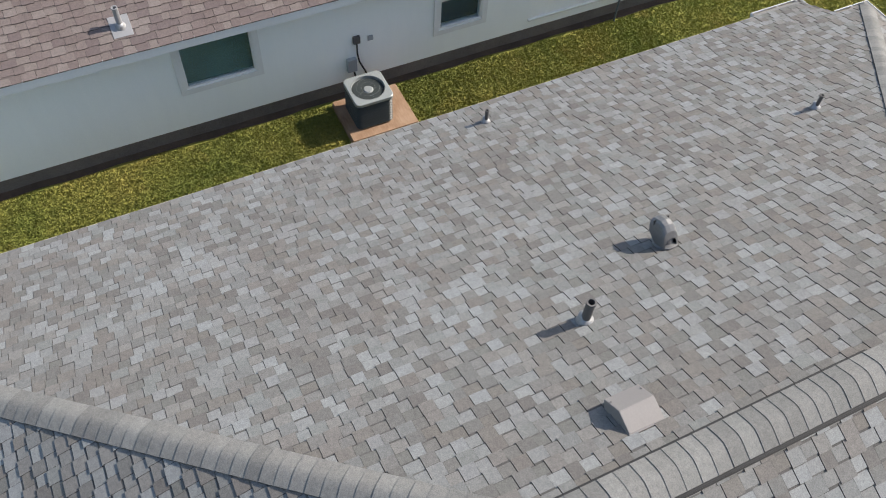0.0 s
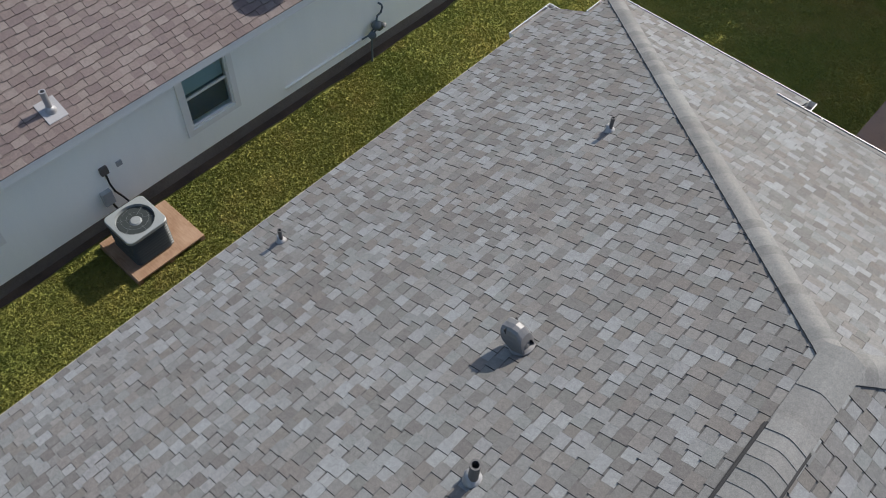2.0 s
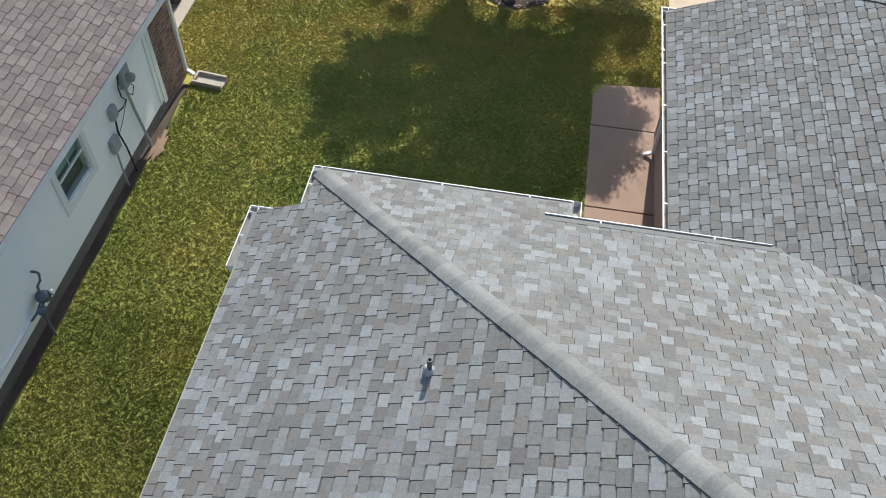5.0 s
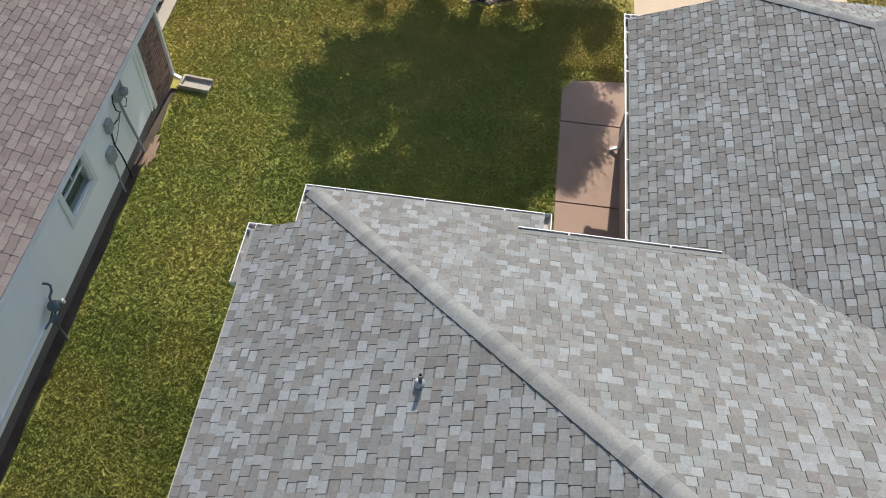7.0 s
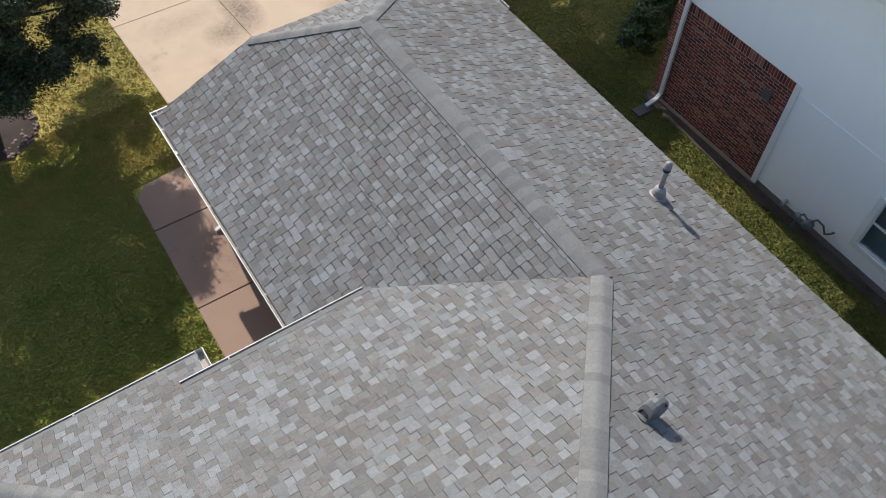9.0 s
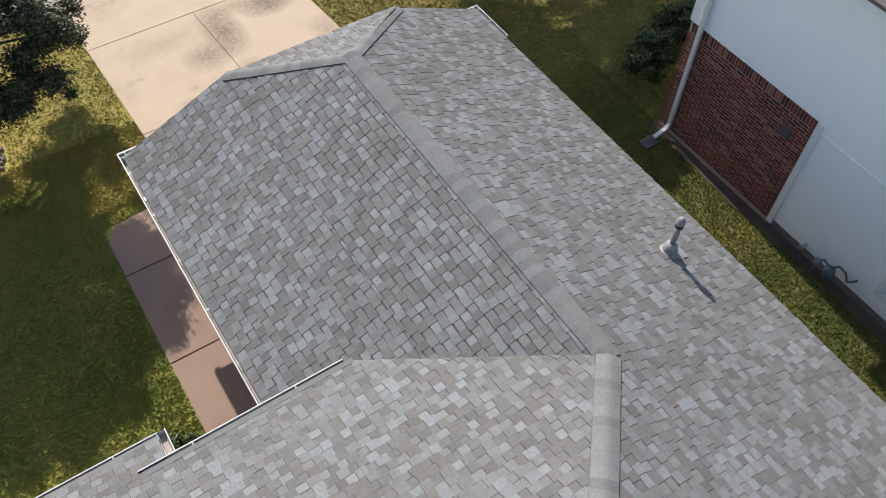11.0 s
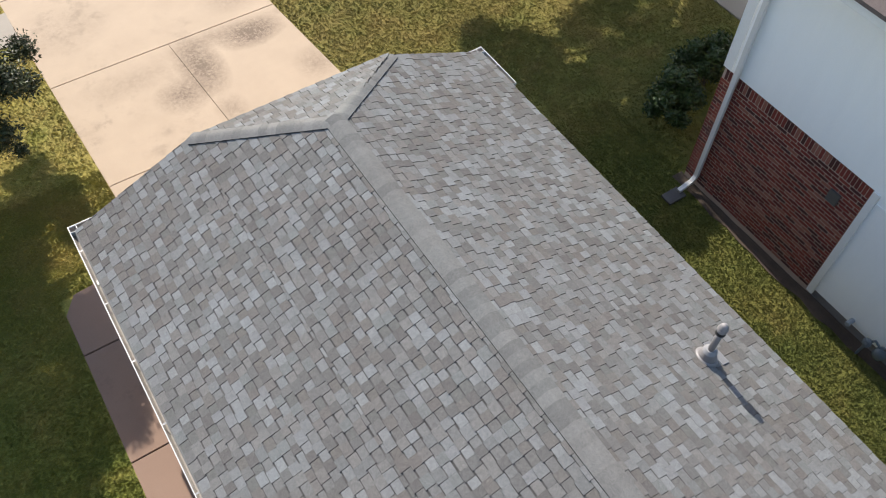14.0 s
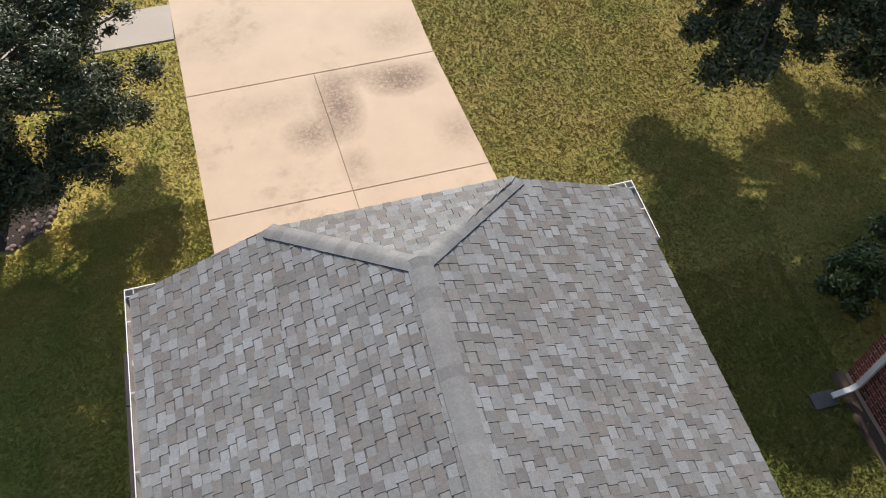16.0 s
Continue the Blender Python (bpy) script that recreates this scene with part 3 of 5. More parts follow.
def brick_panel(parent, x, out, y0, y1, z0, z1, mat, seed, soldier=False, limit=300):
    """Bricks in running bond on a wall along y; the mortar bed is the parent's own mesh."""
    rng = random.Random(seed)
    L, Hh, J, depth = 0.2, 0.057, 0.0135, 0.006
    ztop = z1 - (0.215 if soldier else 0.0)
    shared, verts, faces, laid = {}, [], [], 0

    def brick_verts(w, h):
        c = 0.004
        return [(0, 0, 0), (0, w, 0), (0, w, h), (0, 0, h), (depth, c, c), (depth, w - c, c), (depth, w - c, h - c), (depth, c, h - c)]
    bf = [(4, 5, 6, 7), (0, 1, 5, 4), (1, 2, 6, 5), (2, 3, 7, 6), (3, 0, 4, 7)]

    def lay(y, z, w, h):
        nonlocal laid
        w, h = round(w, 2), round(h, 3)
        if laid < limit:
            if (w, h) not in shared:
                shared[(w, h)] = raw_mesh("brick", brick_verts(w, h), bf, mat)
            part("brick", shared[(w, h)], mat, parent, m=Matrix.Translation((x + out * rng.uniform(-0.002, 0.002), y if out > 0 else y + w, z)) @ (pose(0, 0, 0) if out > 0 else pose(0, 0, 0, 0, 0, 180)))
            laid += 1
        else:
            k = len(verts)
            for a, b, c in brick_verts(w, h):
                verts.append((x + out * a, y + (b if out > 0 else w - b), z + c))
            faces.extend(tuple(k + i for i in f) for f in bf)
    z, row = z0, 0
    while z + Hh < ztop + 0.02:
        y = y0 - (L + J) * (0.5 if row % 2 else 0.0)
        while y < y1 - 0.02:
            a, b = max(y, y0), min(y + L, y1)
            if b - a > 0.03:
                lay(a, z, b - a, Hh)
            y += L + J
        z += Hh + J
        row += 1
    if soldier:
        y = y0
        while y + Hh <= y1:
            lay(y, z + 0.003, Hh, z1 - z - 0.006)
            y += Hh + J
    if verts:
        tagged(part("brick_field", raw_mesh("brick_field", verts, faces, mat), mat, parent), kind="stuff")


# ---------------------------------------------------------------- ground and paving
g = bmesh.new()
R0 = 1500.0
rings = (0.0, 30.0, 120.0, R0)
bmesh.ops.create_grid(g, x_segments=24, y_segments=24, size=30.0, matrix=Matrix.Translation((0, 6, 0)))
out = bmesh.ops.extrude_edge_only(g, edges=[e for e in g.edges if e.is_boundary])
for v in out["geom"]:
    if isinstance(v, bmesh.types.BMVert):
        v.co.x *= 50
        v.co.y = 6 + (v.co.y - 6) * 50
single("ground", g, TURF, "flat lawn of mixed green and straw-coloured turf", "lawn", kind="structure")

def paving(name, label, category, mat, pieces, m, thick=0.09, top=0.03, bed=None):
    """A paved area: one bed with a separate slab for every bay between joints."""
    xs = [p[0] for q in pieces for p in q]
    ys = [p[1] for q in pieces for p in q]
    low = slab_of([Vector((x, y, top - 0.022)) for x, y in bed], 0.05) if bed else None
    ob = single(name, low or box(min(xs) + 0.02, max(xs) - 0.02, min(ys) + 0.02, max(ys) - 0.02, -0.06, top - 0.022), SOIL, label, category, m, kind="structure")
    for q in pieces:
        bm = slab_of([Vector((x, y, top)) for x, y in q], thick)
        bmesh.ops.bevel(bm, geom=[e for e in bm.edges if abs(e.verts[0].co.z - top) < 1e-4 and abs(e.verts[1].co.z - top) < 1e-4], offset=0.007, segments=2, affect="EDGES")
        part("slab", bm, mat, ob)
    return ob


def bay(x0, x1, y0, y1, gap=0.008):
    return [(x0 + gap, y0 + gap), (x1 - gap, y0 + gap), (x1 - gap, y1 - gap), (x0 + gap, y1 - gap)]


def left_x(y):
    return -0.03 - 0.038 * (y - 13.0)


def right_x(y):
    return 5.15 - 0.085 * (y - 13.4) if y < 17.5 else 4.8 - 0.02 * (y - 17.5)


def mid_x(y):
    return 2.57 - 0.06 * (y - 13.47)


def drive_bay(fa, fb, y0, y1, gap=0.0045):
    return [(fa(y0) + gap, y0 + gap), (fb(y0) - gap, y0 + gap), (fb(y1) - gap, y1 - gap), (fa(y1) + gap, y1 - gap)]


paving("driveway", "broad sandy concrete driveway, dark-stained, in front of the garage", "driveway", DRIVE,
       [drive_bay(fa, fb, a, b) for a, b in ((10.15, 13.47), (13.47, 16.6)) for fa, fb in ((left_x, mid_x), (mid_x, right_x))]
       + [drive_bay(left_x, right_x, a, b) for a, b in ((16.6, 19.9), (19.9, 23.2))], pose(0, 0, 0),
       bed=[(left_x(10.2) + 0.03, 10.2), (right_x(10.2) - 0.03, 10.2), (right_x(17.4) - 0.03, 17.4), (right_x(23.1) - 0.03, 23.1), (left_x(23.1) + 0.03, 23.1)])
paving("pavement", "pale concrete pavement crossing the lawn beside the driveway", "pavement", PALE,
       [bay(a, a + 1.5, 18.35, 19.5) for a in (-7.75, -6.25, -4.75, -3.25, -1.75)] + [bay(a, a + 1.5, 18.35, 19.5) for a in (4.78, 6.28, 7.78, 9.28)], pose(0, 0, 0), top=0.026)
paving("walkway", "short brownish concrete path beside the garage wall", "path", PATHWAY,
       [[(-1.62, 10.27), (-0.3, 10.27), (-0.3, 11.6), (-1.38, 11.5), (-1.62, 11.15)],
        [(-1.62, 8.14), (-0.3, 8.14), (-0.3, 10.25), (-1.62, 10.25)],
        [(-1.62, 5.5), (-0.3, 5.5), (-0.3, 8.12), (-1.62, 8.12)]], pose(0, 0, 0), top=0.035,
       bed=[(-1.6, 5.55), (-0.33, 5.55), (-0.33, 11.56), (-1.37, 11.47), (-1.6, 11.13)])
paving("entry_path", "pale concrete path in front of the brick house", "path", PALE,
       [bay(13.4, 15.0, 10.6, 12.2), bay(15.0, 16.6, 10.6, 12.2), bay(13.4, 15.0, 12.2, 13.8)], pose(0, 0, 0))

# ---------------------------------------------------------------- the grey-roofed house
W, H, S, SF, SR, SG = 6.16, 5.308, 0.431, 0.435, 0.446, 0.421
NB = 5.42                  # half width at the narrower front-left part
BF = 5.37                  # front eave
A_ = 4.79                  # end of the wide left eave
PX, NX, NY, VX = -2.1, -2.45, 4.91, 0.43
D, KD, ZG = 2.845, 2.919, 4.04
GX, YF, CX, YT, EX = -0.72, 10.53, 1.2, 9.10, 6.22
LR, KB = 3.9, 1.05         # the ridge runs back to y = -LR; back hips leave at KB : 1
SB = S / KB


def zL(x):
    return H + S * x


def zF(y):
    return H - SF * y


def zR(x):
    return H - SR * x


def zGL(x):
    return ZG - SG * (D - x)


home = thing("house", "single-storey house with a grey shingled hip roof and gutters", "house")
YB = -LR - KB * W
CR = 2 * D - CX
roof_faces = {
    "left": [(0, -LR, H), (-W, YB, zL(-W)), (-W, A_, zL(-W)), (-NB, A_, zL(-NB)), (-NB, BF, zL(-NB)), (0, 0, H)],
    "front": [(0, 0, H), (-NB, BF, zF(BF)), (PX, BF, zF(BF)), (PX, NY, zF(NY)), (VX, NY, zF(NY)), (D, KD, ZG)],
    "right": [(0, -LR, H), (0, 0, H), (D, KD, ZG), (D, YT, ZG), (CR, YF, zR(CR)), (EX, YF, zR(EX)), (EX, YB, zR(EX))],
    "garage": [(D, KD, ZG), (VX, NY, zGL(VX)), (VX, NY - 0.35, zGL(VX)), (GX, NY - 0.35, zGL(GX)), (GX, YF, zGL(GX)), (CX, YF, zGL(CX)), (D, YT, ZG)],
    "clip": [(D, YT, ZG), (CX, YF, zGL(CX)), (CR, YF, zR(CR))],
    "back": [(0, -LR, H), (EX, YB, zR(EX)), (-W, YB, zL(-W))],
}
roofs = {}
for key, pts in roof_faces.items():
    sheet = slab_of([Vector(p) for p in pts], 0.07)
    bmesh.ops.triangulate(sheet, faces=[f for f in sheet.faces if len(f.verts) > 4])
    roofs[key] = part("roof", sheet, DECK, home, "grey architectural shingle roof slope")
rng = random.Random(5)


def slope_field(key, origin, udir, vdir, vmax, span, seed, picked=None, limit=0, breaks=()):
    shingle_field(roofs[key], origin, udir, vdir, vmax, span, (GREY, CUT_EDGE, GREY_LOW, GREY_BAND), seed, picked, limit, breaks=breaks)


cl_ = math.sqrt(1 + S * S)
slope_field("left", (-W + 0.02, 0, zL(-W + 0.02)), (0, 1, 0), (1, 0, S), (W - 0.02) * cl_,
            lambda v: ((-LR - KB * (W - 0.02 - v / cl_)), (A_ + 0.02 if (W - 0.02 - v / cl_) > NB + 0.02 else BF * min(1, (W - 0.02 - v / cl_) / NB))), 11,
            lambda u, v: -3.4 < u < 0.6 and 4.2 < v < 6.6, 300, [(W - 0.04 - NB) * cl_])
cf_ = math.sqrt(1 + SF * SF)


def front_span(v):
    y = BF + 0.03 - v / cf_
    left = -NB * min(1.0, y / BF)
    if y > NY + 0.03:
        return (left, PX)
    if y > KD:
        return (left, VX + (D - VX) * (NY - y) / (NY - KD) + 0.03)
    return (left, D * y / KD)


slope_field("front", (0, BF + 0.03, zF(BF + 0.03)), (1, 0, 0), (0, -1, SF), (BF + 0.03) * cf_, front_span, 12, lambda u, v: -1.5 < u < 1.5 and 2.4 < v < 4.4, 180, [(BF + 0.03 - NY - 0.03) * cf_, (BF + 0.03 - KD) * cf_])
cr_ = math.sqrt(1 + SR * SR)


def right_span(v):
    x = EX + 0.03 - v / cr_
    low = -LR + (YB + LR) * min(x, EX) / EX
    if x < D:
        return (low, KD * x / D)
    if x < CR:
        return (low, YT + (YF - YT) * (x - D) / (CR - D))
    return (low, YF + 0.02)


slope_field("right", (EX + 0.03, 0, zR(EX + 0.03)), (0, 1, 0), (-1, 0, SR), (EX + 0.03) * cr_, right_span, 13, lambda u, v: 0.5 < u < 4.0 and 2.0 < v < 3.6, 180, [(EX + 0.03 - CR) * cr_, (EX + 0.03 - D) * cr_])
cg_ = math.sqrt(1 + SG * SG)


def garage_span(v):
    x = GX - 0.03 + v / cg_
    low = NY - 0.3 if x < VX else NY - (NY - KD) * (x - VX) / (D - VX) - 0.03
    high = YF + 0.02 if x < CX else YF - (YF - YT) * (x - CX) / (D - CX)
    return (low, high)


slope_field("garage", (GX - 0.03, 0, zGL(GX - 0.03)), (0, 1, 0), (1, 0, SG), (D - GX + 0.03) * cg_, garage_span, 14, lambda u, v: 5.2 < u < 8.0 and 1.6 < v < 3.4, 180, [(VX - GX + 0.03) * cg_, (CX - GX + 0.03) * cg_])
dz, dy = ZG - zGL(CX), YF - YT
cc_ = math.hypot(dz, dy) / dy
slope_field("clip", (0, YF + 0.03, zGL(CX) - 0.03 * dz / dy), (1, 0, 0), (0, -1, dz / dy), (dy + 0.03) * cc_,
            lambda v: (D - (D - CX) * min(1, (dy + 0.03 - v / cc_) / dy), D + (CR - D) * min(1, (dy + 0.03 - v / cc_) / dy)), 15)
cb_ = math.sqrt(1 + SB * SB)
back_run = -LR - YB
slope_field("back", (0, YB - 0.03, H - SB * (back_run + 0.03)), (1, 0, 0), (0, 1, SB), (back_run + 0.03) * cb_,
            lambda v: (-W * min(1, (back_run + 0.03 - v / cb_) / back_run), EX * min(1, (back_run + 0.03 - v / cb_) / back_run)), 16)


def across(p0, p1, grad_left, grad_right):
    """Fall of the two roof planes to either side of a line in plan."""
    d = (Vector(p1) - Vector(p0)).to_2d().normalized()
    s = Vector((d.y, -d.x))
    return Vector(grad_left).dot(s), -Vector(grad_right).dot(s)


GRAD = {"left": (S, 0), "front": (0, -SF), "right": (-SR, 0), "garage": (SG, 0), "clip": (0, -dz / dy), "back": (0, SB)}


def hip(key, low, high, left, right, **kw):
    kl, kr = across(low, high, GRAD[left], GRAD[right])
    ridge_caps(roofs[key], low, high, kl, kr, GREY_CAP, **kw)


hip("left", (-NB, BF, zF(BF)), (0.0, 0.0, H), "front", "left", width=0.12)
hip("front", (D, KD, ZG), (0, 0, H), "right", "front", width=0.15)
hip("garage", (D, YT + 0.1, ZG), (D, KD - 0.12, ZG + 0.002), "right", "garage", width=0.15)
hip("clip", (CX, YF, zGL(CX)), (D, YT, ZG), "clip", "garage", width=0.12)
hip("clip", (CR, YF, zR(CR)), (D, YT, ZG), "right", "clip", width=0.12)
hip("back", (-W, YB, zL(-W)), (0, -LR, H), "left", "back", width=0.15)
hip("right", (EX, YB, zR(EX)), (0, -LR, H), "back", "right", width=0.15)
hip("left", (0, -0.84, H), (0, 0.17, H + 0.002), "left", "right", width=0.18, lift=0.012, expo=0.48)

# ridge vent: a raised mesh core capped with narrow shingles
vent = part("ridge_vent", bmesh.new(), SLOT, home, "raised shingle-capped ridge vent with dark slotted edges")
vb = bmesh.new()
prof = [(-0.19, -S * 0.19 + 0.004), (-0.19, -S * 0.19 + 0.042), (0, 0.05), (0.19, -SR * 0.19 + 0.042), (0.19, -SR * 0.19 + 0.004), (0, 0.0)]
va, vc = [vb.verts.new((x, -3.85, H + z)) for x, z in prof], [vb.verts.new((x, -0.8, H + z)) for x, z in prof]
for i in range(6):
    j = (i + 1) % 6
    vb.faces.new((va[i], va[j], vc[j], vc[i]))
vb.faces.new(va)
vb.faces.new(list(reversed(vc)))
vb.to_mesh(vent.data)
vb.free()
# black strips laid on both slopes, painting the shadow below the cap's edges
for sx, k in ((-1, S), (1, SR)):
    bf_ = bmesh.new()
    q = [bf_.verts.new((sx * a, yy, H - k * a + dz2)) for yy in (-3.84, -0.8) for a, dz2 in ((0.185, 0.03), (0.2, 0.03), (0.2, 0.008), (0.185, 0.008))]
    for f in ((0, 1, 2, 3), (7, 6, 5, 4), (0, 4, 5, 1), (1, 5, 6, 2), (2, 6, 7, 3), (3, 7, 4, 0)):
        bf_.faces.new([q[i] for i in f])
    bmesh.ops.recalc_face_normals(bf_, faces=bf_.faces)
    part("edge_shadow", bf_, BLACK, vent, "black strip drawing the shadow along the ridge vent's edge")
ridge_caps(vent, (0, -3.82, H + 0.045), (0, -0.74, H + 0.047), S, SR, GREY_CAP, width=0.172, expo=0.14)

# walls below the eaves
wall_pts = [(-W + 0.4, YB + 0.5), (EX - 0.35, YB + 0.5), (EX - 0.35, YF - 0.35), (GX + 0.38, YF - 0.35), (GX + 0.38, NY - 0.45), (PX - 0.35, NY - 0.45), (PX - 0.35, BF - 0.4), (-NB + 0.35, BF - 0.4), (-NB + 0.35, A_ - 0.4), (-W + 0.4, A_ - 0.4)]
HOME_WALL = masonry("tan_house_brick", [(0.3, 0.2, 0.15), (0.25, 0.165, 0.125), (0.34, 0.235, 0.18)])
for (xa, ya), (xb, yb) in zip(wall_pts, wall_pts[1:] + wall_pts[:1]):
    wb = bmesh.new()
    t2 = 0.06
    add_box(wb, min(xa, xb) - t2, max(xa, xb) + t2 if xa == xb else max(xa, xb) - t2, min(ya, yb) - t2 if ya == yb else min(ya, yb) + t2, max(ya, yb) + t2 if ya == yb else max(ya, yb) - t2, -0.05, 2.36)
    part("wall", wb, HOME_WALL, home)

# soffits, fascias and gutters
ZE, ZN, ZU, ZGE = zL(-W) - 0.02, zL(-NB) - 0.02, zF(NY) - 0.02, zGL(GX) - 0.02
ZRE = zR(EX) - 0.02
for x0, x1, y0, y1, z in ((-W, -W + 0.45, YB, A_, ZE - 0.15), (-NB, -NB + 0.45, A_ - 0.4, BF, ZN - 0.15), (-NB, PX, BF - 0.45, BF, ZN - 0.15), (PX - 0.4, VX + 0.6, NY - 0.5, NY, ZU - 0.15), (GX, GX + 0.45, NY - 0.4, YF, ZGE - 0.15), (EX - 0.45, EX, YB, YF, ZRE - 0.15)):
    part("soffit", box(x0 + 0.03, x1, y0, y1 - 0.03, z, z + 0.014), TRIM, home)
for p0, p1, o in (((-W, YB, ZE), (-W, A_, ZE), (-1, 0, 0)), ((-NB, A_, ZN), (-NB, BF, ZN), (-1, 0, 0)), ((-NB, BF, ZN), (PX, BF, ZN), (0, 1, 0)), ((NX, NY, ZU), (VX, NY, ZU), (0, 1, 0)),
                  ((GX, NY, ZGE), (GX, YF, ZGE), (-1, 0, 0)), ((EX, YB, ZRE), (EX, YF, ZRE), (1, 0, 0)), ((-W, A_, ZE), (-NB, A_, ZN), (0, 1, 0)), ((PX, NY, ZU), (PX, BF, ZN), (1, 0, 0)),
                  ((GX, YF, ZGE), (CX, YF, zGL(CX) - 0.02), (0, 1, 0)), ((CX, YF, zGL(CX) - 0.02), (CR, YF, zR(CR) - 0.02), (0, 1, 0)), ((CR, YF, zR(CR) - 0.02), (EX, YF, ZRE), (0, 1, 0))):
    board(home, p0, p1, o, 0.14)
part("drip_edge", slab_of([Vector((-W - 0.006, YB, zL(-W - 0.006) + 0.006)), Vector((-W + 0.04, YB, zL(-W + 0.04) + 0.006)), Vector((-W + 0.04, A_ - 0.9, zL(-W + 0.04) + 0.006)), Vector((-W - 0.006, A_ - 0.9, zL(-W - 0.006) + 0.006))], 0.01), DRIP, home, "tan metal drip edge along the eave")
# gable wall over the garage door
gm = bmesh.new()
gv = [gm.verts.new(p) for p in ((GX + 0.38, YF - 0.35, 2.3), (EX - 0.35, YF - 0.35, 2.3), (CR, YF - 0.35, zR(CR) - 0.1), (CX, YF - 0.35, zGL(CX) - 0.1))]
gw2 = [gm.verts.new(v.co + Vector((0, -0.1, 0))) for v in gv]
gm.faces.new(gv)
gm.faces.new(list(reversed(gw2)))
for i in range(4):
    j = (i + 1) % 4
    gm.faces.new((gv[i], gw2[i], gw2[j], gv[j]))
part("gable_wall", gm, HOME_WALL, home)
gutter(home, (-W, A_ - 0.9, ZE), (-W, A_ + 0.12, ZE), (-1, 0, 0))
gutter(home, (-W - 0.12, A_ + 0.005, ZE), (-W + 0.42, A_ + 0.005, ZE + 0.01), (0, 1, 0), False)
gutter(home, (-NB, A_ + 0.02, ZN), (-NB, BF + 0.12, ZN), (-1, 0, 0))
gutter(home, (-NB - 0.12, BF, ZN), (PX + 0.02, BF, ZN), (0, 1, 0))
gutter(home, (PX, NY + 0.0, ZN), (PX, BF + 0.12, ZN), (1, 0, 0), False)
gutter(home, (NX, NY + 0.004, ZU + 0.012), (VX - 0.1, NY + 0.004, ZU + 0.012), (0, 1, 0))
gutter(home, (GX, NY - 0.35, ZGE), (GX, YF + 0.15, ZGE), (-1, 0, 0))
gutter(home, (GX - 0.12, YF + 0.02, ZGE), (GX + 0.42, YF + 0.02, ZGE + 0.01), (0, 1, 0), False)
gutter(home, (EX, 9.64, ZRE), (EX, YF + 0.15, ZRE), (1, 0, 0))
gutter(home, (EX + 0.12, YF + 0.02, ZRE), (EX - 0.42, YF + 0.02, ZRE + 0.01), (0, 1, 0), False)


for x0, x1, y, z in ((-NB - 0.1, PX + 0.02, BF, ZN), (NX, VX, NY, ZU + 0.012)):
    part("starter_strip", slab_of([Vector((x0, y - 0.01, z + 0.028)), Vector((x1, y - 0.01, z + 0.028)), Vector((x1, y + 0.075, z + 0.004)), Vector((x0, y + 0.075, z + 0.004))], 0.004), GREY_CAP, home, "starter shingle strip lapping the gutter")
for y0, y1, x, z in ((A_, BF, -NB, ZN), (A_ - 0.9, A_, -W, ZE), (NY, YF, GX, ZGE)):
    part("starter_strip", slab_of([Vector((x + 0.01, y0, z + 0.028)), Vector((x + 0.01, y1, z + 0.028)), Vector((x - 0.055, y1, z + 0.006)), Vector((x - 0.055, y0, z + 0.006))], 0.004), GREY_CAP, home, "starter shingle strip lapping the gutter")


def downspout(parent, points, size=0.075):
    bm = bmesh.new()
    pts = [Vector(p) for p in points]
    rings_ = []
    for i, p in enumerate(pts):
        d = (pts[min(i + 1, len(pts) - 1)] - pts[max(i - 1, 0)]).normalized()
        a = Vector((0, 1, 0)) if abs(d.y) < 0.7 else Vector((1, 0, 0))
        a = (a - d * a.dot(d)).normalized()
        b = d.cross(a)
        rings_.append([bm.verts.new(p + a * sx * size * 0.5 + b * sy * size * 0.36) for sx, sy in ((-1, -1), (1, -1), (1, 1), (-1, 1))])
    for r, q in zip(rings_, rings_[1:]):
        for k in range(4):
            bm.faces.new((r[k], r[(k + 1) % 4], q[(k + 1) % 4], q[k]))
    bm.faces.new(rings_[0])
    bm.faces.new(list(reversed(rings_[-1])))
    bmesh.ops.recalc_face_normals(bm, faces=bm.faces)
    return part("downspout", bm, WHITE, parent, "white metal downspout")


downspout(home, [(GX - 0.06, 9.6, ZGE - 0.08), (GX - 0.06, 9.6, ZGE - 0.2), (GX + 0.26, 9.6, ZGE - 0.45), (GX + 0.27, 9.6, 0.15), (GX + 0.12, 9.6, 0.06)])


# ---------------------------------------------------------------- roof fittings
def tilt(key):
    """Turns a fitting's own up to the slope's normal, its y pointing up the slope."""
    gx, gy = GRAD[key]
    n = Vector((-gx, -gy, 1)).normalized()
    up = Vector((gx, gy, gx * gx + gy * gy)).normalized()
    return Matrix((up.cross(n), up, n)).transposed().to_4x4()


